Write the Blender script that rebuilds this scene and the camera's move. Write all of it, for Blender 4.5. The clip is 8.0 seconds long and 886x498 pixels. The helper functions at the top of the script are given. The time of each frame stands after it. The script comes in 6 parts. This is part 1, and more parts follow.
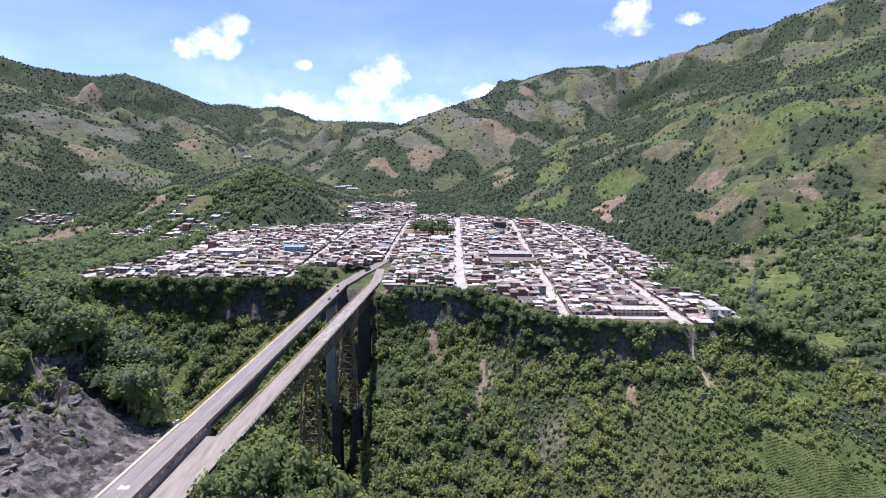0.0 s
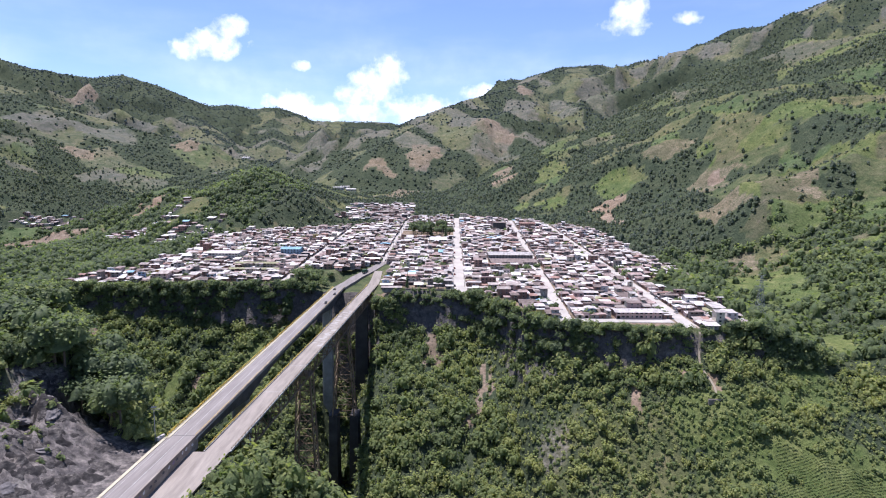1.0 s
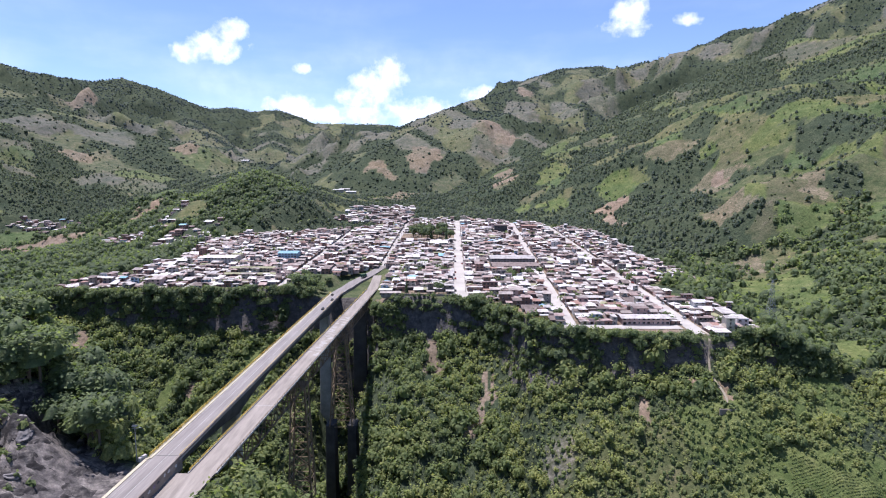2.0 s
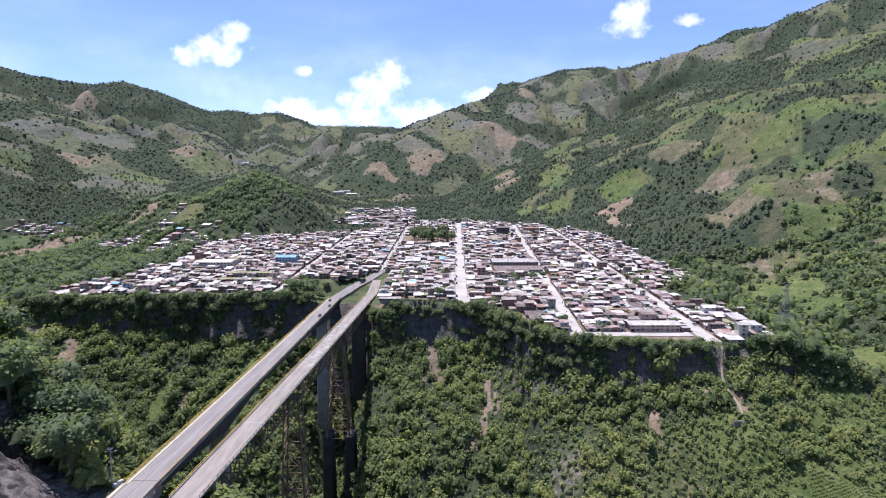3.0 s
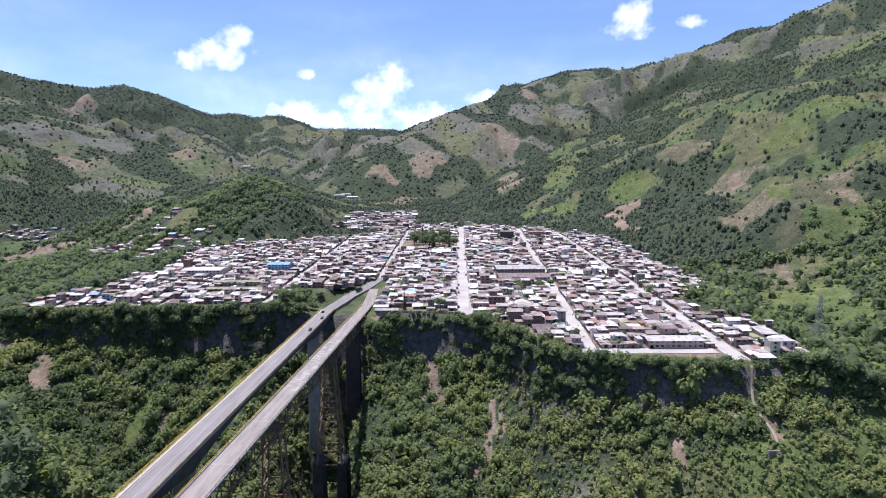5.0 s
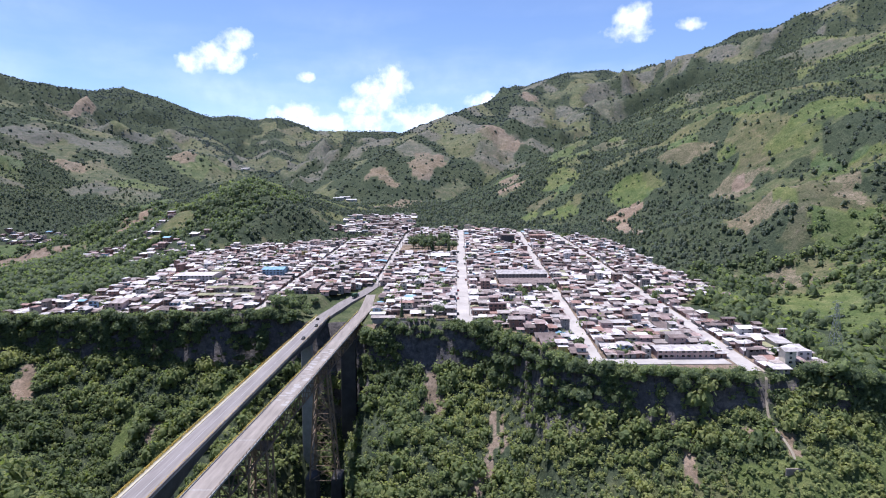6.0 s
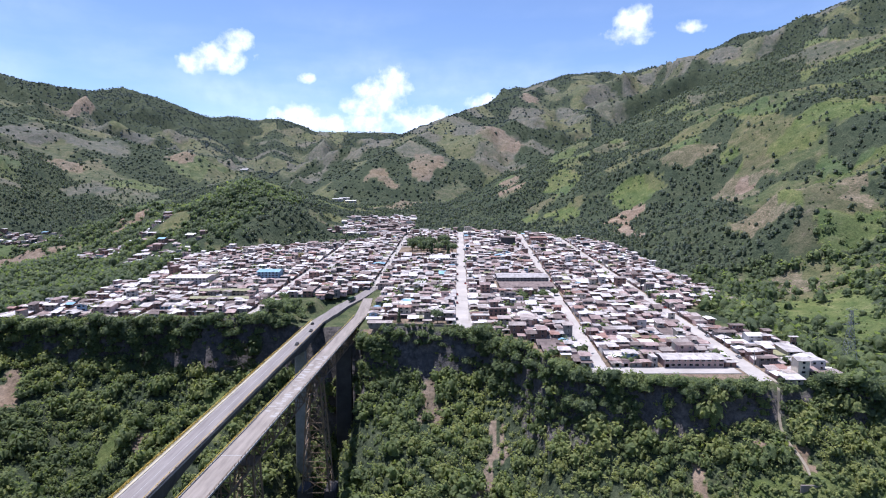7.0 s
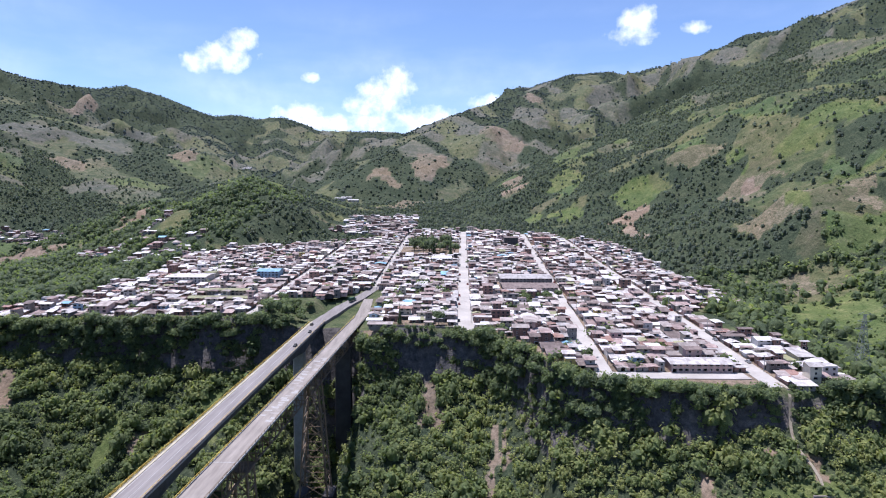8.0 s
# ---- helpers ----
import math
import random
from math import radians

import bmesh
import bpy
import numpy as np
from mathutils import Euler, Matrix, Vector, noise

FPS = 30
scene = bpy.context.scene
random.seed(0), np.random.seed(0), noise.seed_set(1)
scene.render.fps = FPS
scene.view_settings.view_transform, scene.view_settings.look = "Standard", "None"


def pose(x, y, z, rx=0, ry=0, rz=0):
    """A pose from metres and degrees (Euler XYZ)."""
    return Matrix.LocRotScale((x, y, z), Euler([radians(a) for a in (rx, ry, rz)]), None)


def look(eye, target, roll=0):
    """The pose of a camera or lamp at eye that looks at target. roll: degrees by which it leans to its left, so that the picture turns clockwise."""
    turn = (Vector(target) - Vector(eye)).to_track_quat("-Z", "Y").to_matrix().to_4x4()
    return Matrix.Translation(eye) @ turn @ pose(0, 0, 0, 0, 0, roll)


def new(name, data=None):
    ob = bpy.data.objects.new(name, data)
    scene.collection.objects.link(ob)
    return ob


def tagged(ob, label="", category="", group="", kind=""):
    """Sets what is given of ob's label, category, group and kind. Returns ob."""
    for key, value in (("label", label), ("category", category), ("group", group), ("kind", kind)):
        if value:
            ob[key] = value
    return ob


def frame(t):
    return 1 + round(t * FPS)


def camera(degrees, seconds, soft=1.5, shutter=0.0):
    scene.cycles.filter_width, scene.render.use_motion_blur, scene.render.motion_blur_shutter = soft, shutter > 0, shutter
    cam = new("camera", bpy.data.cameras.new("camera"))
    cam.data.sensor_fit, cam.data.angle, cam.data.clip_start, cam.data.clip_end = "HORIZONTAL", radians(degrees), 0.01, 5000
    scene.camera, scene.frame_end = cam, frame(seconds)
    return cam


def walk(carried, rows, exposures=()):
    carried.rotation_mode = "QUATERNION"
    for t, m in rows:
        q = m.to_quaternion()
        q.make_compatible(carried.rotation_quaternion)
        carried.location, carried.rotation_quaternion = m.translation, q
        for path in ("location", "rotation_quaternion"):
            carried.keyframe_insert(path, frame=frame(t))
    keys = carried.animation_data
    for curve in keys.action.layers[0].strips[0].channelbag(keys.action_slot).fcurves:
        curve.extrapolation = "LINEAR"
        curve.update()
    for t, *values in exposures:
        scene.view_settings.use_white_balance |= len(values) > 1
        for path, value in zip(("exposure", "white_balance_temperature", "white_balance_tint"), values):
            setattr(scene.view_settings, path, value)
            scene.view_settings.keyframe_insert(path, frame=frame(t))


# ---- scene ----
cam = camera(74.0, 8.0, soft=1.1)
walk(cam, [
    (0.0, look((0.00, 0.00, 92.00), (0.006, 9.927, 90.792), 0.62)),
    (0.5, look((0.10, 5.09, 92.11), (0.121, 15.016, 90.899), 0.53)),
    (1.0, look((0.27, 10.67, 92.19), (0.290, 20.594, 90.985), 0.37)),
    (1.5, look((0.50, 16.75, 92.25), (0.513, 26.681, 91.062), 0.25)),
    (3.0, look((1.50, 37.88, 92.42), (1.477, 47.816, 91.277), -0.08)),
    (3.5, look((1.92, 45.70, 92.47), (1.874, 55.635, 91.343), -0.14)),
    (4.0, look((2.36, 53.75, 92.52), (2.311, 63.685, 91.402), -0.19)),
    (4.5, look((2.82, 61.90, 92.57), (2.754, 71.836, 91.455), -0.26)),
    (6.0, look((4.15, 85.28, 92.59), (4.071, 95.223, 91.531), -0.38)),
    (6.5, look((4.53, 92.03, 92.52), (4.456, 101.975, 91.477), -0.29)),
    (7.0, look((4.86, 97.85, 92.38), (4.782, 107.799, 91.345), -0.18)),
    (7.5, look((5.10, 102.47, 92.16), (5.018, 112.413, 91.123), 0.00)),
    (8.0, look((5.25, 105.57, 91.83), (5.127, 115.513, 90.793), 0.10)),
], [(0.0, 0.8, 5850, 20.5), (8.0, 0.7, 5650, 19.5)])

# ---- sun and sky ----
SUN_ELEVATION, SUN_AZIMUTH = 75.5, -55.0     # azimuth from +y towards +x
sun = new("sun", bpy.data.lights.new("sun", "SUN"))
sun.data.energy, sun.data.angle, sun.data.color = 4.6, radians(0.53), (1.0, 0.95, 0.87)
_to_sun = Vector((math.sin(radians(SUN_AZIMUTH)) * math.cos(radians(SUN_ELEVATION)),
                  math.cos(radians(SUN_AZIMUTH)) * math.cos(radians(SUN_ELEVATION)), math.sin(radians(SUN_ELEVATION))))
sun.matrix_world = _to_sun.to_track_quat("Z", "Y").to_matrix().to_4x4()

world = bpy.data.worlds.new("sky")
scene.world = world
world.use_nodes = True
wt = world.node_tree
wt.nodes.clear()


def wnode(kind):
    return wt.nodes.new(kind)


def wmath(op, a, b=None, clamp=False):
    n = wnode("ShaderNodeMath")
    n.operation, n.use_clamp = op, clamp
    for i, v in enumerate((a, b)):
        if v is None:
            continue
        if isinstance(v, (int, float)):
            n.inputs[i].default_value = v
        else:
            wt.links.new(v, n.inputs[i])
    return n.outputs[0]


sky = wnode("ShaderNodeTexSky")
sky.sky_type, sky.sun_disc = "NISHITA", False
sky.sun_elevation, sky.sun_rotation = radians(SUN_ELEVATION), radians(SUN_AZIMUTH)
sky.altitude, sky.air_density, sky.dust_density, sky.ozone_density = 1800, 1.0, 0.6, 1.5
wcoord = wnode("ShaderNodeTexCoord")
wsep = wnode("ShaderNodeSeparateXYZ")
wt.links.new(wcoord.outputs["Generated"], wsep.inputs[0])
inv_y = wmath("DIVIDE", 1.0, wmath("MAXIMUM", wsep.outputs[1], 0.05))
su = wmath("MULTIPLY", wsep.outputs[0], inv_y)      # slope to the side
sv = wmath("MULTIPLY", wsep.outputs[2], inv_y)      # slope upwards
front = wmath("GREATER_THAN", wsep.outputs[1], 0.1)
cnoise = wnode("ShaderNodeTexNoise")
cnoise.inputs["Scale"].default_value, cnoise.inputs["Detail"].default_value, cnoise.inputs["Roughness"].default_value = 42.0, 9.0, 0.56
wt.links.new(wcoord.outputs["Generated"], cnoise.inputs["Vector"])
wnoise = wnode("ShaderNodeTexNoise")
wnoise.inputs["Scale"].default_value, wnoise.inputs["Detail"].default_value = 4.0, 6.0
wmap = wnode("ShaderNodeMapping")
wmap.inputs["Scale"].default_value = (1.0, 1.0, 3.5)
wt.links.new(wcoord.outputs["Generated"], wmap.inputs["Vector"])
wt.links.new(wmap.outputs[0], wnoise.inputs["Vector"])

# cumulus heaps: side slope, up slope, half width, half height
HEAPS = [(-0.385, 0.214, 0.060, 0.026), (-0.352, 0.240, 0.030, 0.024), (-0.42, 0.208, 0.03, 0.018), (-0.115, 0.150, 0.050, 0.036), (-0.088, 0.172, 0.034, 0.034), (-0.14, 0.138, 0.04, 0.02),
         (0.305, 0.272, 0.034, 0.030), (0.298, 0.248, 0.040, 0.016), (0.400, 0.262, 0.026, 0.011), (-0.255, 0.126, 0.050, 0.020),
         (-0.03, 0.112, 0.11, 0.024), (0.065, 0.136, 0.036, 0.018), (-0.235, 0.182, 0.018, 0.009), (-0.17, 0.105, 0.13, 0.018)]
heap = None
for hx, hz, hw, hh in HEAPS:
    dx = wmath("DIVIDE", wmath("SUBTRACT", su, hx), hw)
    dz = wmath("DIVIDE", wmath("SUBTRACT", sv, hz), hh)
    one = wmath("SUBTRACT", 1.0, wmath("ADD", wmath("MULTIPLY", dx, dx), wmath("MULTIPLY", dz, dz)))
    heap = one if heap is None else wmath("MAXIMUM", heap, one)
edge = wmath("MULTIPLY", wmath("SUBTRACT", cnoise.outputs[0], 0.5), 3.4)
mask = wmath("MULTIPLY", wmath("ADD", wmath("ADD", heap, edge), 0.14), 0.55, clamp=True)
mask = wmath("MULTIPLY", mask, front)
veil = wmath("MULTIPLY", wmath("SUBTRACT", wnoise.outputs[0], 0.40), 2.2, clamp=True)
low = wmath("SUBTRACT", 1.0, wmath("MULTIPLY", wsep.outputs[2], 3.2), clamp=True)
veil = wmath("MULTIPLY", veil, low)
cover = wmath("MAXIMUM", mask, wmath("MULTIPLY", veil, 0.58))
cmix = wnode("ShaderNodeMixRGB")
cshade = wnode("ShaderNodeMixRGB")
cshade.inputs[1].default_value, cshade.inputs[2].default_value = (6.6, 6.9, 7.6, 1), (9.6, 9.8, 10.3, 1)
wt.links.new(wmath("MULTIPLY", wmath("SUBTRACT", cnoise.outputs[0], 0.3), 3.5, clamp=True), cshade.inputs[0])
wt.links.new(cshade.outputs[0], cmix.inputs[2])
wt.links.new(cover, cmix.inputs[0])
wt.links.new(sky.outputs[0], cmix.inputs[1])
wbg = wnode("ShaderNodeBackground")
wbg.inputs["Strength"].default_value = 0.101
wt.links.new(cmix.outputs[0], wbg.inputs[0])
wout = wnode("ShaderNodeOutputWorld")
wt.links.new(wbg.outputs[0], wout.inputs[0])

# ---- materials ----
def material(name, rough=0.8, metal=0.0, spec=0.3):
    m = bpy.data.materials.new(name)
    m.use_nodes = True
    p = m.node_tree.nodes["Principled BSDF"]
    p.inputs["Roughness"].default_value, p.inputs["Metallic"].default_value = rough, metal
    p.inputs["Specular IOR Level"].default_value = spec
    return m, m.node_tree, p


def nnoise(nt, scale, detail=5.0, rough=0.6, stretch=None, space="Object"):
    c = nt.nodes.new("ShaderNodeTexCoord")
    n = nt.nodes.new("ShaderNodeTexNoise")
    n.inputs["Scale"].default_value, n.inputs["Detail"].default_value, n.inputs["Roughness"].default_value = scale, detail, rough
    src = c.outputs[space]
    if stretch:
        mp = nt.nodes.new("ShaderNodeMapping")
        mp.inputs["Scale"].default_value = stretch
        nt.links.new(src, mp.inputs[0])
        src = mp.outputs[0]
    nt.links.new(src, n.inputs["Vector"])
    return n.outputs[0]


def nramp(nt, fac, stops):
    r = nt.nodes.new("ShaderNodeValToRGB")
    while len(r.color_ramp.elements) < len(stops):
        r.color_ramp.elements.new(0.5)
    for e, (pos, col) in zip(r.color_ramp.elements, stops):
        e.position, e.color = pos, (*col, 1)
    nt.links.new(fac, r.inputs[0])
    return r.outputs[0]


def nmix(nt, fac, a, b, blend="MIX"):
    m = nt.nodes.new("ShaderNodeMixRGB")
    m.blend_type = blend
    for i, v in enumerate((fac, a, b)):
        if isinstance(v, (int, float)):
            m.inputs[i].default_value = v
        elif isinstance(v, tuple):
            m.inputs[i].default_value = (*v, 1)
        else:
            nt.links.new(v, m.inputs[i])
    return m.outputs[0]


def nmath(nt, op, a, b=None, clamp=False):
    n = nt.nodes.new("ShaderNodeMath")
    n.operation, n.use_clamp = op, clamp
    for i, v in enumerate((a, b)):
        if v is None:
            continue
        if isinstance(v, (int, float)):
            n.inputs[i].default_value = v
        else:
            nt.links.new(v, n.inputs[i])
    return n.outputs[0]


def nattr(nt, name, out="Fac"):
    a = nt.nodes.new("ShaderNodeAttribute")
    a.attribute_name = name
    return a.outputs[out]


def nbump(nt, p, height, strength, distance):
    b = nt.nodes.new("ShaderNodeBump")
    b.inputs["Strength"].default_value, b.inputs["Distance"].default_value = strength, distance
    nt.links.new(height, b.inputs["Height"])
    nt.links.new(b.outputs[0], p.inputs["Normal"])


def simple(name, stops, scale, rough=0.8, metal=0.0, spec=0.3, fine=None, bump=0.0, vary=0.0, stretch=None):
    """A worn surface: coarse stains from stops, a finer grain over them, and an own shade for each object."""
    m, nt, p = material(name, rough, metal, spec)
    col = nramp(nt, nnoise(nt, scale, 6, 0.62, stretch), stops)
    g = nnoise(nt, fine or scale * 9, 4, 0.7, stretch)
    col = nmix(nt, 0.35, col, nramp(nt, g, [(0.25, (0.45, 0.45, 0.45)), (0.75, (1, 1, 1))]), "MULTIPLY")
    if vary:
        o = nt.nodes.new("ShaderNodeObjectInfo")
        isle = nt.nodes.new("ShaderNodeNewGeometry").outputs["Random Per Island"]
        lot = nmath(nt, "FRACT", nmath(nt, "ADD", o.outputs["Random"], isle))
        v = nmath(nt, "ADD", nmath(nt, "MULTIPLY", lot, vary), 1 - vary / 2)
        col = nmix(nt, 1.0, col, v, "MULTIPLY")
    nt.links.new(col, p.inputs["Base Color"])
    if bump:
        nbump(nt, p, g, bump, 0.05)
    return m


ASPHALT = simple("asphalt", [(0.25, (0.165, 0.145, 0.136)), (0.75, (0.275, 0.247, 0.232))], 0.5, 0.85, fine=2.0, bump=0.2, stretch=(1, 0.06, 1))
OLD_DECK = simple("worn_concrete_deck", [(0.25, (0.185, 0.158, 0.136)), (0.75, (0.335, 0.292, 0.255))], 0.5, 0.85, fine=1.5, bump=0.2, stretch=(1, 0.12, 1))
CONCRETE = simple("concrete", [(0.3, (0.23, 0.225, 0.21)), (0.7, (0.36, 0.35, 0.33))], 0.15, 0.85, fine=1.2, bump=0.3)
# dark tone; on the girder it stands in for shade under the slab
DARK_CONCRETE = simple("dark_grey_concrete", [(0.3, (0.06, 0.058, 0.056)), (0.7, (0.13, 0.125, 0.12))], 0.15, 0.9, fine=1.2, bump=0.3)
DIRTY_WALL = simple("dirty_concrete_wall", [(0.3, (0.17, 0.138, 0.118)), (0.55, (0.28, 0.235, 0.205)), (0.75, (0.40, 0.35, 0.31))], 0.35, 0.9, fine=1.6, bump=0.3, stretch=(1, 0.35, 1))
SIDEWALK = simple("sidewalk", [(0.3, (0.36, 0.32, 0.23)), (0.7, (0.5, 0.45, 0.34))], 0.3, 0.85, fine=2.0)
YELLOW = simple("yellow_paint", [(0.3, (0.50, 0.33, 0.05)), (0.7, (0.70, 0.50, 0.10))], 0.5, 0.5, fine=3.0)
WHITE_LINE = simple("road_paint", [(0.3, (0.24, 0.23, 0.22)), (0.7, (0.46, 0.45, 0.43))], 0.9, 0.7, fine=4.0)
FRESH_LINE = simple("fresh_road_paint", [(0.3, (0.50, 0.49, 0.47)), (0.7, (0.74, 0.73, 0.71))], 0.9, 0.7, fine=4.0)
RUST = simple("rusty_steel", [(0.3, (0.13, 0.092, 0.066)), (0.55, (0.26, 0.185, 0.12)), (0.8, (0.40, 0.30, 0.19))], 0.25, 0.75, 0.2, fine=2.0)
BARK = simple("bark", [(0.3, (0.07, 0.055, 0.04)), (0.7, (0.16, 0.13, 0.10))], 0.8, 0.9)
STREET = simple("street_concrete", [(0.3, (0.32, 0.29, 0.262)), (0.7, (0.48, 0.44, 0.40))], 0.05, 0.85, fine=0.5)
CAR_GLASS = simple("car_glass", [(0.3, (0.012, 0.013, 0.015)), (0.7, (0.03, 0.032, 0.035))], 1.0, 0.5, 0.0, 0.15)
DIRT = simple("trodden_dirt", [(0.3, (0.20, 0.165, 0.12)), (0.7, (0.34, 0.29, 0.22))], 0.4, 0.95, fine=1.5)
GLASS = simple("window_glass", [(0.3, (0.02, 0.025, 0.03)), (0.7, (0.06, 0.07, 0.08))], 0.4, 0.15, 0.0, 0.6)
DOOR = simple("door_paint", [(0.3, (0.08, 0.06, 0.05)), (0.7, (0.22, 0.18, 0.16))], 0.5, 0.6, vary=0.6)
GALV = simple("galvanised_steel", [(0.3, (0.22, 0.23, 0.23)), (0.7, (0.33, 0.34, 0.34))], 0.5, 0.6, 0.2)
# nearly black: shade on the pier faces is put into this colour
SHADED_BLACK = simple("shaded_black_concrete", [(0.3, (0.040, 0.037, 0.037)), (0.7, (0.085, 0.080, 0.078))], 0.12, 0.95, fine=1.0, bump=0.4)
WOODPOLE = simple("concrete_pole", [(0.3, (0.30, 0.29, 0.27)), (0.7, (0.42, 0.41, 0.39))], 0.5, 0.85)


def leaf_material(name, dark, mid, light, speckle):
    """Foliage: an own green for each crown, mottled from leaf clump to leaf clump."""
    m, nt, p = material(name, 0.62, 0, 0.25)
    # tint also carries the shade painted into the crowns
    tint = nattr(nt, "tint")
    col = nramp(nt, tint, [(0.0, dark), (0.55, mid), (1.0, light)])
    g = nnoise(nt, speckle, 4, 0.75)
    col = nmix(nt, 0.85, col, nramp(nt, g, [(0.30, (0.40, 0.42, 0.42)), (0.5, (0.95, 0.95, 0.9)), (0.70, (1.7, 1.65, 1.4))]), "MULTIPLY")
    big = nnoise(nt, speckle * 0.12, 3, 0.6)
    col = nmix(nt, 0.6, col, nramp(nt, big, [(0.3, (0.75, 0.85, 0.95)), (0.7, (1.2, 1.1, 0.95))]), "MULTIPLY")
    nt.links.new(col, p.inputs["Base Color"])
    nbump(nt, p, g, 0.9, 1.0 / speckle)
    t = nt.nodes.new("ShaderNodeBsdfTranslucent")
    nt.links.new(nmix(nt, 1.0, col, (1.5, 1.6, 0.9), "MULTIPLY"), t.inputs["Color"])
    mx = nt.nodes.new("ShaderNodeMixShader")
    mx.inputs[0].default_value = 0.45
    out = nt.nodes["Material Output"]
    nt.links.new(p.outputs[0], mx.inputs[1])
    nt.links.new(t.outputs[0], mx.inputs[2])
    nt.links.new(mx.outputs[0], out.inputs[0])
    return m


LEAVES = leaf_material("leaves", (0.094, 0.124, 0.066), (0.165, 0.205, 0.086), (0.285, 0.300, 0.120), 1.9)
# far foliage made paler and bluer: distance haze put into the leaf colour
HAZY_LEAVES = leaf_material("hazy_leaves", (0.074, 0.098, 0.102), (0.104, 0.128, 0.130), (0.15, 0.162, 0.150), 0.25)
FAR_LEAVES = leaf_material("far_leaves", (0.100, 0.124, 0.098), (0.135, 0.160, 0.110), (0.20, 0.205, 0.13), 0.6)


def ground_material():
    m, nt, p = material("ground", 0.95, 0, 0.1)
    big = nnoise(nt, 0.012, 6, 0.6)
    mid = nnoise(nt, 0.06, 7, 0.68)
    fine = nnoise(nt, 0.42, 6, 0.75)
    scrub = nramp(nt, mid, [(0.28, (0.040, 0.055, 0.028)), (0.45, (0.068, 0.086, 0.040)), (0.58, (0.105, 0.112, 0.058)), (0.75, (0.165, 0.145, 0.095))])
    pasture = nramp(nt, mid, [(0.28, (0.046, 0.062, 0.030)), (0.42, (0.078, 0.092, 0.046)), (0.58, (0.116, 0.120, 0.066)), (0.75, (0.185, 0.162, 0.110))])
    earth = nramp(nt, mid, [(0.28, (0.12, 0.092, 0.062)), (0.5, (0.20, 0.15, 0.112)), (0.75, (0.30, 0.24, 0.185))])
    stone = nramp(nt, nnoise(nt, 0.22, 9, 0.75, (1, 1, 0.35)), [(0.34, (0.045, 0.041, 0.041)), (0.46, (0.11, 0.10, 0.10)), (0.57, (0.20, 0.18, 0.172)), (0.70, (0.34, 0.31, 0.285))])
    basalt = nramp(nt, nnoise(nt, 0.2, 8, 0.7), [(0.3, (0.060, 0.055, 0.055)), (0.5, (0.105, 0.095, 0.092)), (0.68, (0.17, 0.152, 0.14))])
    jitter = nmath(nt, "MULTIPLY", nmath(nt, "SUBTRACT", fine, 0.5), 0.9)

    def fac(name):
        return nmath(nt, "MULTIPLY", nmath(nt, "SUBTRACT", nmath(nt, "ADD", nattr(nt, name), jitter), 0.3), 2.5, True)
    lot = nramp(nt, nattr(nt, "patch"), [(0.0, (0.72, 0.92, 0.78)), (0.25, (1.02, 1.16, 0.78)), (0.36, (1.05, 1.15, 0.78)), (0.6, (1.08, 1.06, 0.92)), (0.8, (1.14, 1.0, 1.02)), (1.0, (0.85, 0.82, 0.95))])
    pasture = nmix(nt, 1.0, pasture, lot, "MULTIPLY")
    col = nmix(nt, fac("pasture"), scrub, pasture)
    # woodland floor: undergrowth, with the trees' shade put into the colour
    shaded_floor = nramp(nt, nmix(nt, 0.5, mid, fine), [(0.35, (0.024, 0.034, 0.022)), (0.5, (0.042, 0.055, 0.033)), (0.65, (0.070, 0.084, 0.050))])
    col = nmix(nt, nmath(nt, "MULTIPLY", fac("wood"), 0.9), col, shaded_floor)
    # dry grass on the far slopes, greyed to imitate haze as well
    dry = nramp(nt, mid, [(0.28, (0.070, 0.078, 0.062)), (0.45, (0.108, 0.110, 0.092)), (0.58, (0.145, 0.138, 0.122)), (0.75, (0.20, 0.178, 0.165))])
    col = nmix(nt, nmath(nt, "MULTIPLY", nmath(nt, "MULTIPLY", nattr(nt, "upland_haze"), nmath(nt, "SUBTRACT", 1.0, nattr(nt, "wood"))), 0.8), col, dry)
    col = nmix(nt, fac("earth"), col, earth)
    col = nmix(nt, fac("stone"), col, stone)
    col = nmix(nt, fac("cliff"), col, basalt)
    col = nmix(nt, 0.75, col, nramp(nt, fine, [(0.32, (0.42, 0.45, 0.42)), (0.5, (0.95, 0.95, 0.95)), (0.68, (1.5, 1.45, 1.4))]), "MULTIPLY")
    col = nmix(nt, 0.5, col, nramp(nt, big, [(0.3, (0.7, 0.78, 0.85)), (0.7, (1.2, 1.1, 0.95))]), "MULTIPLY")
    nt.links.new(col, p.inputs["Base Color"])
    nbump(nt, p, nmath(nt, "ADD", mid, nmath(nt, "MULTIPLY", fine, 0.5)), 0.8, 2.5)
    return m


GROUND = ground_material()


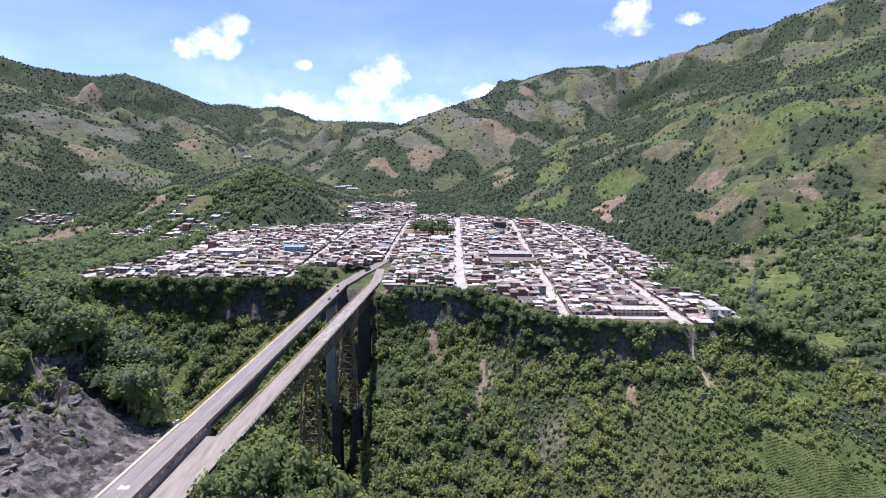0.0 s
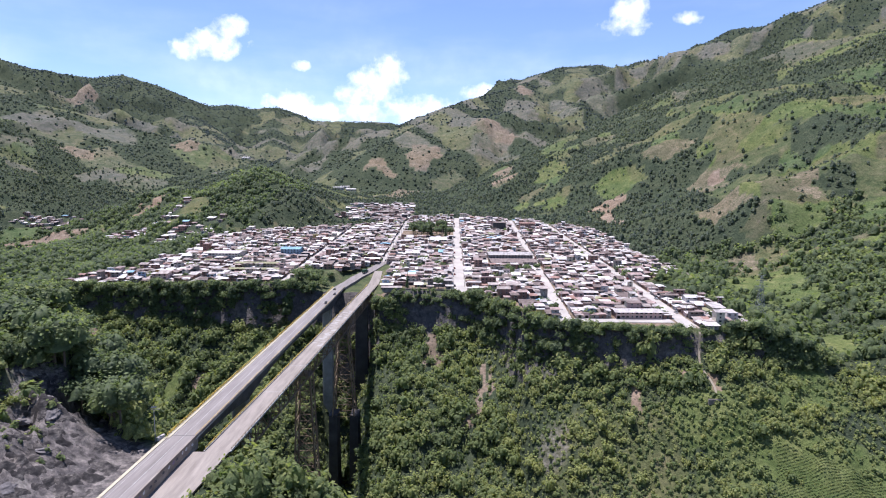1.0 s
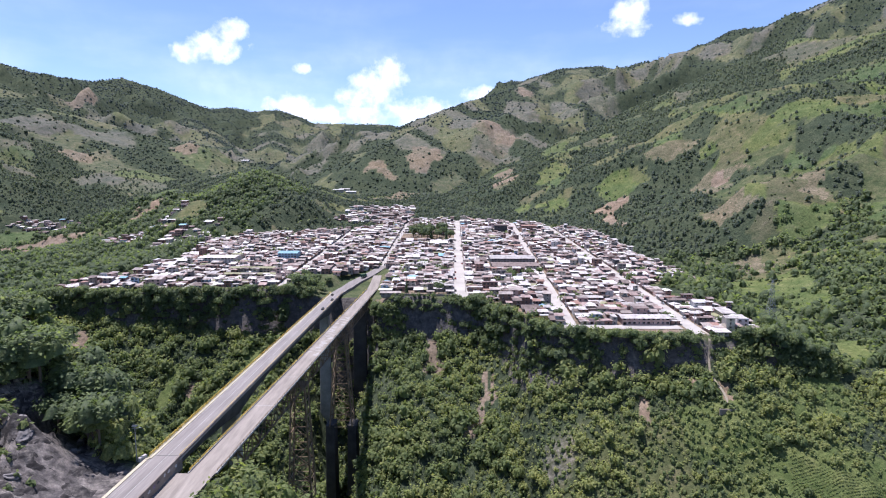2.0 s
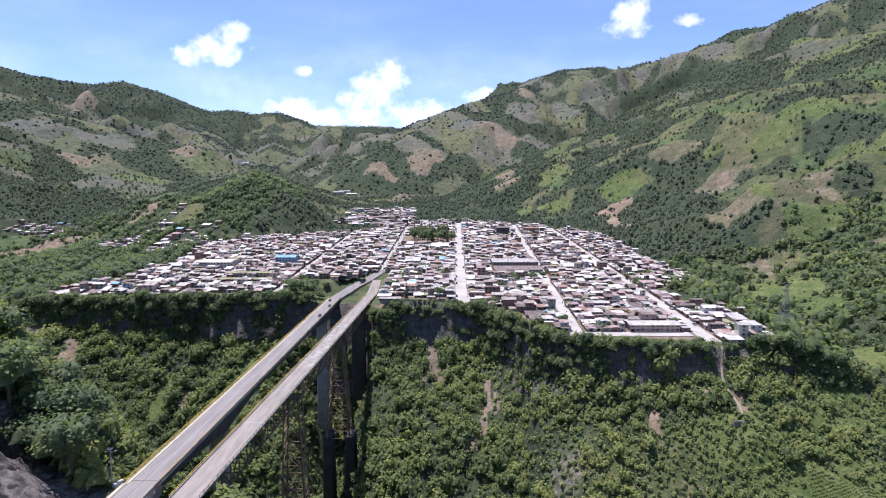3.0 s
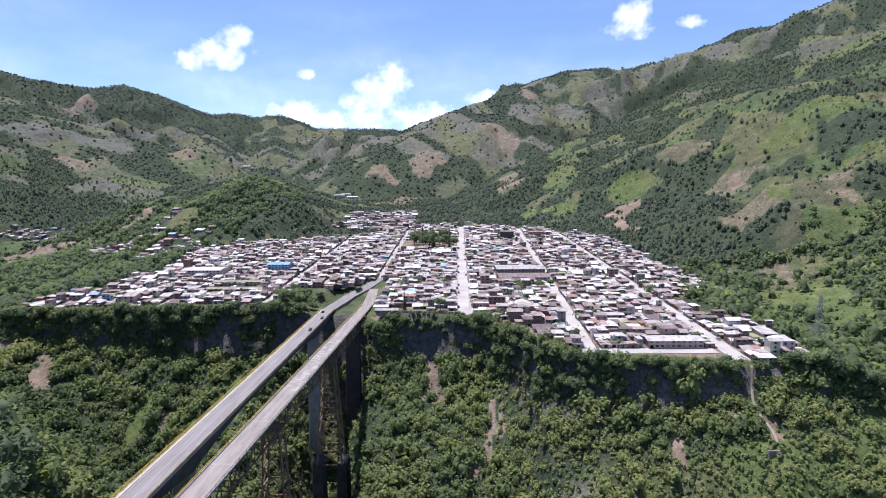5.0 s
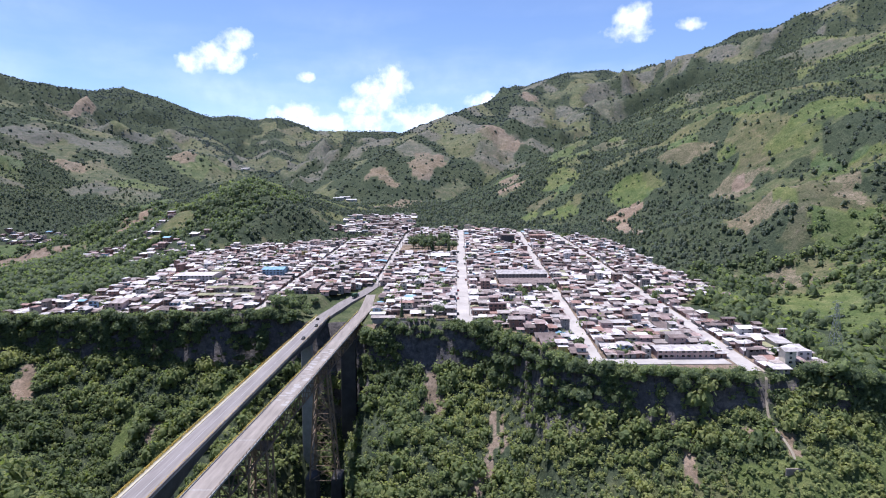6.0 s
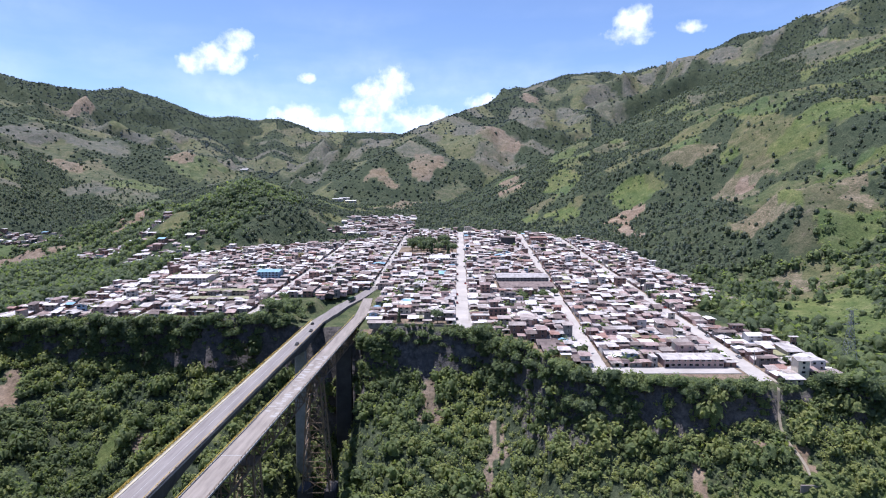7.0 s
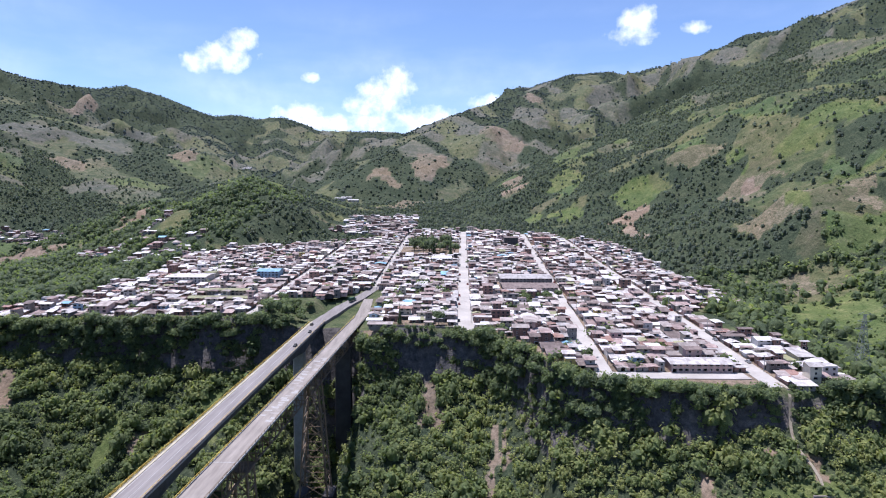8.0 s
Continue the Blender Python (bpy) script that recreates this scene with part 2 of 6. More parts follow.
def roof_material(name, stops, rough=0.7, vary=0.5, patches=0.6):
    """Sheet roofing: stained, with sheets laid at different times, each of an own shade."""
    m = simple(name, stops, 0.3, rough, 0.0, 0.3, fine=1.5, vary=vary)
    nt = m.node_tree
    p = nt.nodes["Principled BSDF"]
    old = p.inputs["Base Color"].links[0].from_socket
    c = nt.nodes.new("ShaderNodeTexCoord")
    mp = nt.nodes.new("ShaderNodeMapping")
    mp.inputs["Scale"].default_value = (0.55, 0.22, 0.0)
    v = nt.nodes.new("ShaderNodeTexVoronoi")
    v.distance, v.inputs["Scale"].default_value, v.inputs["Randomness"].default_value = "CHEBYCHEV", 1.0, 0.7
    nt.links.new(c.outputs["Object"], mp.inputs[0])
    nt.links.new(mp.outputs[0], v.inputs["Vector"])
    shade = nramp(nt, v.outputs["Color"], [(0.15, (0.50, 0.46, 0.45)), (0.45, (0.95, 0.93, 0.92)), (0.75, (1.12, 1.10, 1.09)), (0.95, (1.45, 1.44, 1.44))])
    nt.links.new(nmix(nt, patches, old, shade, "MULTIPLY"), p.inputs["Base Color"])
    return m


ROOFS = [
    roof_material("roof_zinc", [(0.25, (0.29, 0.262, 0.245)), (0.5, (0.46, 0.425, 0.40)), (0.75, (0.64, 0.60, 0.575))], 0.6),
    roof_material("roof_fibre_cement", [(0.25, (0.20, 0.166, 0.150)), (0.75, (0.43, 0.375, 0.345))], 0.8),
    roof_material("roof_stained", [(0.25, (0.095, 0.074, 0.066)), (0.75, (0.25, 0.195, 0.175))], 0.8),
    roof_material("roof_rusty_pink", [(0.25, (0.185, 0.132, 0.118)), (0.75, (0.40, 0.305, 0.28))], 0.8),
    roof_material("roof_terracotta", [(0.3, (0.20, 0.115, 0.09)), (0.7, (0.33, 0.21, 0.175))], 0.8, 0.4),
    roof_material("roof_white", [(0.3, (0.56, 0.535, 0.515)), (0.7, (0.76, 0.735, 0.71))], 0.6, 0.25, 0.2),
    roof_material("roof_blue", [(0.3, (0.16, 0.31, 0.42)), (0.7, (0.27, 0.44, 0.54))], 0.6, 0.4, 0.4),
    roof_material("roof_moss", [(0.3, (0.20, 0.20, 0.10)), (0.7, (0.33, 0.32, 0.20))], 0.8, 0.4),
]
WALLS = [
    simple("plaster_white", [(0.3, (0.42, 0.385, 0.36)), (0.7, (0.62, 0.58, 0.545))], 0.4, 0.85, vary=0.3),
    simple("plaster_cream", [(0.3, (0.46, 0.40, 0.31)), (0.7, (0.62, 0.55, 0.44))], 0.4, 0.85, vary=0.4),
    simple("raw_brick", [(0.3, (0.20, 0.115, 0.09)), (0.7, (0.32, 0.20, 0.16))], 0.5, 0.9, vary=0.5),
    simple("plaster_pink", [(0.3, (0.44, 0.30, 0.27)), (0.7, (0.58, 0.42, 0.38))], 0.4, 0.85, vary=0.4),
    simple("bare_cement", [(0.3, (0.17, 0.152, 0.14)), (0.7, (0.32, 0.29, 0.27))], 0.4, 0.9, vary=0.5),
    simple("plaster_blue", [(0.3, (0.22, 0.32, 0.42)), (0.7, (0.34, 0.45, 0.55))], 0.4, 0.85, vary=0.5),
    simple("plaster_ochre", [(0.3, (0.48, 0.32, 0.10)), (0.7, (0.62, 0.45, 0.18))], 0.4, 0.85, vary=0.4),
    simple("plaster_dark", [(0.3, (0.030, 0.030, 0.034)), (0.7, (0.065, 0.064, 0.068))], 0.4, 0.7, vary=0.2),
]
FRAME_PAINT = simple("window_frame_paint", [(0.3, (0.35, 0.34, 0.33)), (0.7, (0.6, 0.59, 0.57))], 0.6, 0.6, vary=0.6)

# ---- the lie of the land ----
def hash01(ix, iy, seed):
    n = (ix.astype(np.int64) * 374761393 + iy.astype(np.int64) * 668265263 + seed * 982451653) & 0x7FFFFFFF
    n = ((n ^ (n >> 13)) * 1274126177) & 0x7FFFFFFF
    n = ((n ^ (n >> 16)) * 668265263) & 0x7FFFFFFF
    return ((n ^ (n >> 15)) & 0xFFFFFF) / float(0x1000000)


def vnoise(x, y, seed):
    ix, iy = np.floor(x), np.floor(y)
    fx, fy = x - ix, y - iy
    fx, fy = fx * fx * (3 - 2 * fx), fy * fy * (3 - 2 * fy)
    a, b = hash01(ix, iy, seed), hash01(ix + 1, iy, seed)
    c, d = hash01(ix, iy + 1, seed), hash01(ix + 1, iy + 1, seed)
    return (a + (b - a) * fx) * (1 - fy) + (c + (d - c) * fx) * fy


def fbm(x, y, size, octaves, seed, gain=0.5):
    total, amp, norm = 0.0, 1.0, 0.0
    for k in range(octaves):
        total = total + amp * (vnoise(x / size, y / size, seed + k) - 0.5)
        norm += amp
        amp, size = amp * gain, size / 2.03
    return total / norm * 2


def gullies(x, y, size, octaves, seed):
    total, amp, norm = 0.0, 1.0, 0.0
    for k in range(octaves):
        total = total + amp * (1 - 2 * np.abs(2 * vnoise(x / size, y / size, seed + k) - 1))
        norm += amp
        amp, size = amp * 0.5, size / 2.1
    return total / norm


def smooth(a, b, v):
    t = np.clip((v - a) / (b - a), 0, 1)
    return t * t * (3 - 2 * t)


# crest lines (x, y, z) with the fall of their flanks
CRESTS = [
    (0.46, [(1500, 1150, 560), (1083, 1500, 461), (1060, 1650, 472), (1051, 1850, 519), (980, 1900, 444), (888, 1850, 392), (754, 1900, 364), (598, 1850, 305), (473, 1700, 224), (326, 1600, 170), (207, 1500, 114), (111, 1350, 41)]),
]
CRESTS += [
    (0.46, [(1689, 4100, 929), (1386, 4100, 889), (1178, 4100, 835), (1051, 4100, 859), (758, 4000, 820), (497, 3700, 669), (346, 3400, 584), (127, 3100, 487), (38, 2900, 429), (-66, 2700, 342), (-120, 2500, 293), (-282, 2200, 181), (-352, 2000, 96), (-399, 1900, 32)]),
    (0.48, [(497, 3700, 669), (420, 3000, 400), (330, 2450, 240)]),
]
CRESTS += [
    (0.55, [(2358, 3300, 1152), (2227, 3500, 1121), (2195, 3600, 1111), (2034, 3600, 1052), (2026, 3700, 1022), (1754, 3700, 999), (1683, 3800, 965), (1606, 3900, 888)]),
    (0.42, [(-2438, 2800, 670), (-2345, 3200, 700), (-2374, 3500, 696), (-2313, 3800, 716), (-2305, 4000, 729), (-2192, 4200, 786), (-2030, 4200, 730), (-1877, 4200, 636), (-1641, 4300, 593), (-1511, 4300, 602), (-1379, 4300, 576), (-1225, 4400, 597), (-937, 4400, 499)]),
]
CRESTS += [
    (0.4, [(-937, 4400, 499), (-788, 4500, 510), (-415, 4600, 511), (-277, 4600, 474), (-111, 4600, 433)]),
    (0.38, [(-1877, 4200, 636), (-1500, 3500, 420), (-1200, 3000, 280), (-900, 2700, 170)]),
    (0.36, [(-1225, 4400, 597), (-1041, 3600, 298), (-800, 3100, 190)]),
    (0.4, [(-2345, 3200, 700), (-1900, 2600, 480), (-1660, 2000, 379), (-1549, 2100, 367), (-1419, 2200, 342), (-1270, 2300, 303), (-1239, 2300, 282), (-1027, 2100, 168), (-833, 1800, 56)]),
]
CRESTS += [
    (0.36, [(-1027, 2100, 168), (-986, 2900, 176), (-760, 2300, 130), (-600, 1850, 122), (-480, 1500, 118)]),
    (0.5, [(-480, 1500, 118), (-400, 1250, 110), (-330, 1060, 96), (-285, 1022, 85), (-240, 1002, 71), (-188, 992, 46), (-158, 986, 20)]),
    (0.34, [(-1239, 2300, 282), (-1020, 1800, 140), (-870, 1570, 20)]),
    (0.36, [(-1660, 2000, 379), (-1480, 1680, 190), (-1330, 1470, 20)]),
    (0.34, [(-760, 2300, 130), (-640, 1650, 80), (-540, 1320, 10)]),
]


def crest_height(x, y, points, fall):
    """Height of the flanks of one crest line, and the distance to it."""
    best, near = np.full(x.shape, -1e4), np.full(x.shape, 1e5)
    for (ax, ay, az), (bx, by, bz) in zip(points[:-1], points[1:]):
        ex, ey = bx - ax, by - ay
        t = np.clip(((x - ax) * ex + (y - ay) * ey) / (ex * ex + ey * ey), 0, 1)
        d = np.hypot(x - ax - t * ex, y - ay - t * ey)
        best = np.maximum(best, az + t * (bz - az) - fall * d)
        near = np.minimum(near, d)
    return best, near


# the rim of the gorge below the town: x, y of the edge, height at the cliff's foot, fall of the slope below
RIM_X = [-420, -330, -250, -180, -110, -62, -50, -10, 10, 26, 38, 50, 58, 85, 130, 162, 185, 205, 240, 300, 420, 700]
RIM_Y = [500, 487, 492, 500, 512, 516, 479, 477, 476, 470, 457, 438, 410, 385, 374, 372, 374, 368, 365, 360, 360, 360]
FOOT_Z = [-24, -14, -26, -34, -38, -38, -34, -30, -30, -32, -34, -34, -30, -26, -24, -16, -14, -20, -26, -30, -26, -10]
FALL = [.45, .5, .65, .72, .68, .62, .55, .55, .55, .58, .62, .7, .8, .85, .8, .72, .7, .7, .62, .5, .4, .3]
BANK_X = [-400, -200, -150, -120, -103, -97, -86.4, -85.6, -68, -58, -40, 0, 100, 300, 600]
BANK_Y = [330, 262, 243, 226, 207, 206, 204, 203, 203, 208, 208, 206, 180, 60, 0]
BANK_Z = [44, 42, 27, 9, 0.7, 0.2, 0.0, -3.3, -3.3, -9, -23, -50, -95, -100, -90]


def rim_line(x, y):
    return np.interp(x, RIM_X, RIM_Y) + 3.5 * fbm(x, y * 0.3, 40, 2, 61)


def plain(x, y):
    """The gently rising valley floor on which the town stands."""
    z = -2 + 0.03 * (np.clip(y, 300, 3300) - 385)
    z = z - (26 * smooth(-300, -440, x) + 42 * smooth(-520, -800, x)) * (1 - smooth(1500, 2300, y))
    return z - 20 * smooth(200, 262, x) * (1 - smooth(700, 1000, y))


def land(x, y):
    x, y = np.asarray(x, float), np.asarray(y, float)
    base = plain(x, y)
    h = base + 2.5 * fbm(x, y, 60, 3, 5) * smooth(205, 280, np.abs(x + 60) - 40)
    wx, wy = x + 60 * fbm(x, y, 320, 3, 11), y + 60 * fbm(x, y, 320, 3, 21)
    spurs, fine = gullies(x, y, 500, 4, 31), gullies(x, y, 120, 3, 37)
    spur = 82 + 95 * smooth(1900, 2700, y + 0.3 * np.abs(x))
    for fall, points in CRESTS:
        c, d = crest_height(wx * 0.6 + x * 0.4, wy * 0.6 + y * 0.4, points, fall)
        away = smooth(50, 420, d)
        c = c + away * (spur * spurs - 16 - 0.35 * (spur - 82)) + smooth(0, 120, d) * (10 * fbm(x, y, 90, 3, 41) + 9 * fine)
        k = 14.0
        t = np.clip(0.5 + (c - h) / (2 * k), 0, 1)
        h = h + (c - h) * t + k * t * (1 - t)
    # right-hand hillside that climbs from the fields beside the town
    hill = (x - 330 - 0.16 * (y - 600)) * 0.42 - 18 + smooth(0, 200, x - 330) * (22 * gullies(x, y, 230, 4, 51) + 6 * fbm(x, y, 60, 3, 55))
    hill = np.where(y < 1700, hill, -200)
    t = np.clip(0.5 + (hill - h) / 24, 0, 1)
    h = h + (hill - h) * t + 12 * t * (1 - t)
    # the town's own shelf
    shelf = smooth(-335, -300, x) * (1 - smooth(205, 232, x)) * (1 - smooth(1020, 1120, y))
    shelf = shelf * np.where(y > 640, 1 - smooth(0, 60, -300 - x + 0.55 * (y - 760)), 1)
    h = h + (base - h) * shelf
    # the shallow cutting by which the bridge roads climb into town
    ramp = np.interp(y, [500, 525, 546, 600, 615], [-7.6, -7.4, -7.0, 3.6, 6.0])
    lane = smooth(-128, -101, x) * (1 - smooth(-56, -47, x + 0.12 * (y - 560))) * (y < 612) * (1 - smooth(546, 562, y) * smooth(-93, -101, x))
    h = h + (np.minimum(ramp, h) - h) * lane
    # the gorge
    ds = rim_line(x, y) - y
    top = h
    foot, fall = np.interp(x, RIM_X, FOOT_Z), np.interp(x, RIM_X, FALL)
    rough = 5 * fbm(x, y, 26, 4, 71) + 9 * gullies(x, y * 0.35, 55, 3, 75) * smooth(15, 70, ds)
    below = foot - fall * np.maximum(ds - 7, 0) + rough * smooth(2, 25, ds)
    below = below - 42 * np.exp(-((x + 80) / 21) ** 2) * smooth(4, 30, ds)
    below = np.maximum(below, -128 + 3 * rough * 0.3)
    h = np.where(ds > 0, top + (np.minimum(below, top) - top) * smooth(0, 7, ds), top)
    # the near bank with the road
    dn = y - np.interp(x, BANK_X, BANK_Y)
    side = smooth(-106, -125, x)
    bank = np.interp(x, BANK_X, BANK_Z) + side * (4 * fbm(x, y, 26, 5, 81, 0.6) + 6.5 * gullies(x, y, 30, 4, 85) + 4.5 * gullies(x + 5 * fbm(x, y, 16, 2, 88), y * 0.8, 15, 3, 87) * smooth(-106, -116, x) + 2.6 * gullies(x, y, 7.5, 2, 89) * smooth(-104, -112, x)) - 0.02 * np.clip(y - 209, -200, 0)
    bank = bank - (0.95 + 0.15 * fbm(x, y, 40, 2, 91)) * np.maximum(dn, 0)
    return np.where(y < 345, np.maximum(bank, np.where(ds > 0, h, -128)), h)


def cells(x, y, size, seed):
    """Patchwork: the patch's random number, how far its border is, and the patch's middle."""
    ix, iy = np.floor(x / size), np.floor(y / size)
    d1, d2, who = np.full(x.shape, 1e9), np.full(x.shape, 1e9), np.zeros(x.shape)
    mx, my = np.zeros(x.shape), np.zeros(x.shape)
    for ox in (-1, 0, 1):
        for oy in (-1, 0, 1):
            cx, cy = ix + ox, iy + oy
            px, py = (cx + hash01(cx, cy, seed)) * size, (cy + hash01(cx, cy, seed + 1)) * size
            d = np.hypot(x - px, y - py)
            r = hash01(cx, cy, seed + 2)
            closer = d < d1
            d2 = np.where(closer, d1, np.minimum(d2, d))
            who, mx, my = np.where(closer, r, who), np.where(closer, px, mx), np.where(closer, py, my)
            d1 = np.where(closer, d, d1)
    return who, d2 - d1, mx, my


# bare and grassy places with a shape of their own: x, y, half length, half width, turn
EARTH_SPOTS = [(295, 1045, 75, 15, 75), (160, 1590, 140, 22, 82), (230, 2560, 85, 140, 0), (-72, 2220, 60, 85, 0), (-140, 1800, 55, 180, 0), (-1150, 1820, 60, 110, -30), (-1760, 2880, 50, 110, 0),
               (492, 3500, 75, 100, 0), (-250, 2110, 55, 60, 0), (-800, 1140, 110, 34, 10), (-964, 2220, 55, 45, 0),
               (-586, 1188, 22, 45, 0), (-322, 480, 24, 10, 20)]
SCARS = [(-9, 458, 4, 14, -25), (-4, 453, 3, 13, 12), (-274, 460, 6, 15, 20), (-183, 451, 4, 10, 0), (26, 410, 30, 2.6, 69), (474, 1045, 8, 24, 0), (38, 420, 14, 1.5, 75), (166, 350, 2, 9, 40), (150, 358, 4, 6, 0), (120, 352, 3, 9, 10)]
GRASS_SPOTS = [(542, 1100, 60, 75, 0), (285, 1480, 30, 180, -15), (440, 807, 40, 18, 0), (560, 890, 45, 55, 0), (442, 750, 50, 28, 0), (405, 690, 25, 40, 0), (320, 565, 40, 60, 0), (725, 1090, 45, 70, 0),
               (-1305, 2000, 80, 120, 0), (-1146, 1620, 45, 60, 0), (840, 3650, 140, 150, 0), (-200, 1700, 30, 130, 0), (-850, 2260, 70, 130, 0), (-680, 1980, 50, 90, 0), (-560, 1640, 40, 80, 0), (350, 1165, 45, 40, 0), (240, 1240, 45, 40, 0), (1000, 1600, 70, 170, 0)]
NEAR_GRASS = [(205, 300, 36, 22, 0), (219, 345, 24, 15, 0), (156, 331, 20, 15, 0), (262, 402, 34, 24, 20), (-205, 445, 6, 18, 0), (-146, 470, 8, 18, 0), (-107, 534, 13, 20, 0), (120, 318, 16, 20, 0)]
WOOD_SPOTS = [(605, 970, 32, 45, 0), (780, 1750, 90, 160, 0), (520, 1550, 60, 200, 0), (374, 950, 45, 90, 0), (50, 1500, 110, 250, 0), (-270, 2190, 80, 200, 0), (-320, 2040, 70, 90, 0), (-560, 1300, 240, 190, -30),
              (-900, 1480, 130, 160, 0), (-1700, 3900, 420, 420, 0), (505, 1000, 26, 14, -40), (430, 1140, 28, 30, 0), (350, 2450, 70, 120, 0), (520, 788, 22, 22, 0),
              (-2060, 3200, 300, 400, 0), (300, 850, 50, 150, 0), (-300, 1050, 110, 160, 20), (250, 470, 30, 60, 0)]
WOOD_SPOTS += [(1750, 3700, 350, 250, 0), (-225, 965, 60, 45, 0), (-480, 1070, 130, 50, 0), (-560, 800, 170, 110, 0), (-330, 930, 90, 60, 0), (-420, 640, 110, 110, 0)]


def spots(x, y, table, seed):
    total = np.zeros(x.shape)
    jx, jy = x + 17 * fbm(x, y, 26, 5, seed, 0.7), y + 17 * fbm(x, y, 26, 5, seed + 7, 0.7)
    far = smooth(700, 1500, y)
    jx, jy = x + (jx - x) * (0.8 + far), y + (jy - y) * (0.8 + far)
    for sx, sy, a, b, turn in table:
        c, s = math.cos(radians(turn)), math.sin(radians(turn))
        u, v = ((jx - sx) * c + (jy - sy) * s) / a, (-(jx - sx) * s + (jy - sy) * c) / b
        total = np.maximum(total, 1 - smooth(0.85, 1.05, (u ** 4 + v ** 4) ** 0.25))
    return total


def land_use(x, y, z):
    """Shares of pasture, bare earth and stone, and how thickly trees stand."""
    wx, wy = x + 15 * fbm(x, y, 90, 4, 101), y + 15 * fbm(x, y, 90, 4, 107)
    who, border, _, _ = cells(wx, wy, 72, 111)
    who2, border2, _, _ = cells(wx + 40 * fbm(x, y, 300, 3, 103), wy * 0.8, 118, 113)
    wide = y + 0.3 * np.abs(x) > 1900
    who, border = np.where(wide, who2, who), np.where(wide, border2 * 0.6, border)
    ravine = 1 - smooth(-0.34, -0.02, gullies(x, y, 500, 4, 31) + 0.12 * fbm(x, y, 70, 3, 171))
    up = smooth(500, 760, y) * smooth(-10, 12, z - plain(x, y)) + smooth(250, 330, x) * smooth(440, 520, y)
    up = np.clip(up, 0, 1)
    high = smooth(480, 700, z) * (0.25 + 0.75 * smooth(-1200, -1700, x))
    right = smooth(250, 650, x) * (1 - smooth(1500, 2300, y))
    limit = 0.37 + 0.23 * right - 0.28 * high + 0.16 * smooth(2000, 2600, y) * (1 - smooth(-1200, -1700, x))
    pasture = ((who < limit) & (who > 0.11)) * up
    earth = 0.5 * (who <= 0.09 * (1 - high) * (1 - right) + 0.05 * smooth(-400, -100, x) * smooth(1700, 2100, y)) * up
    tree = np.where(who >= limit, 0.9, np.where(who > 0.11, 0.15 + 0.05 * right, 0.08))
    tree = np.where(border < 6, np.maximum(tree, 0.55), tree)
    tree = np.maximum(tree, 0.95 * ravine)
    pasture, earth = pasture * (1 - ravine), earth * (1 - ravine)
    far = smooth(2500, 3000, y)
    far = far * smooth(-1250, -1700, x)
    pasture, earth, tree = pasture * (1 - 0.45 * far), earth * (1 - 0.6 * far), np.maximum(tree, 0.80 * far)
    tree = tree * up + (1 - up) * 0.9
    # the places below take the outline of small plots of land
    _, _, px, py = cells(wx, wy, 30, 117)
    _, _, qx, qy = cells(wx, wy * 0.7, 70, 119)
    px, py = np.where(wide, qx, px), np.where(wide, qy / 0.7, py)
    px, py = np.where(y < 640, x, px), np.where(y < 640, y, py)
    w = spots(px, py, WOOD_SPOTS, 151)
    pasture, earth, tree = pasture * (1 - w), earth * (1 - w), np.maximum(tree, 0.9 * w)
    e, g = np.maximum(spots(px, py, EARTH_SPOTS, 121), spots(x, y, SCARS, 123)), np.maximum(spots(px, py, GRASS_SPOTS, 131), spots(x, y, NEAR_GRASS, 133))
    pasture, earth = np.maximum(pasture * (1 - e), g), np.maximum(earth * (1 - g), e)
    tree = tree * (1 - (0.93 - 0.12 * smooth(900, 1800, y)) * e) * (1 - (0.86 - 0.12 * smooth(700, 1300, y)) * g)
    earth, pasture = earth * (1 - 0.42 * smooth(900, 1800, y)), pasture * (1 - 0.25 * smooth(1500, 2400, y))
    # dry open scrub on the spur below the town
    spur = smooth(25, 70, x) * (1 - smooth(300, 380, x)) * smooth(12, 35, np.interp(x, RIM_X, RIM_Y) - y) * (y > 200)
    pasture = np.maximum(pasture, 0.75 * spur * smooth(-0.3, 0.2, fbm(x, y, 26, 3, 161)))
    return np.clip(pasture, 0, 1), np.clip(earth, 0, 1), tree, np.where(y > 2300, 0.5 + 0.5 * np.mod(who * 37.7, 1.0), np.where(y < 640, np.where((x > 35) & (x < 135), 0.6, 0.25), np.mod(who * 37.7, 1.0)))


def in_town(x, y, margin=0.0):
    """Inside the built-up shelf."""
    south = np.interp(x, RIM_X, RIM_Y) + 4 - margin
    north = np.interp(x, [-345, -320, -250, -150, -120, -75, -50, 90, 160, 215, 255, 275, 290], [690, 800, 880, 935, 960, 1150, 1085, 1075, 1010, 960, 830, 690, 590]) + margin
    east = np.interp(y, [360, 400, 440, 470, 520, 600, 690, 830, 980], [196, 205, 205, 188, 178, 262, 276, 256, 214]) + margin
    west = np.interp(y, [480, 560, 640, 760, 830, 960, 1100], [-330, -305, -282, -305, -322, -130, -80]) - margin
    return (y > south) & (y < north) & (x < east) & (x > west)


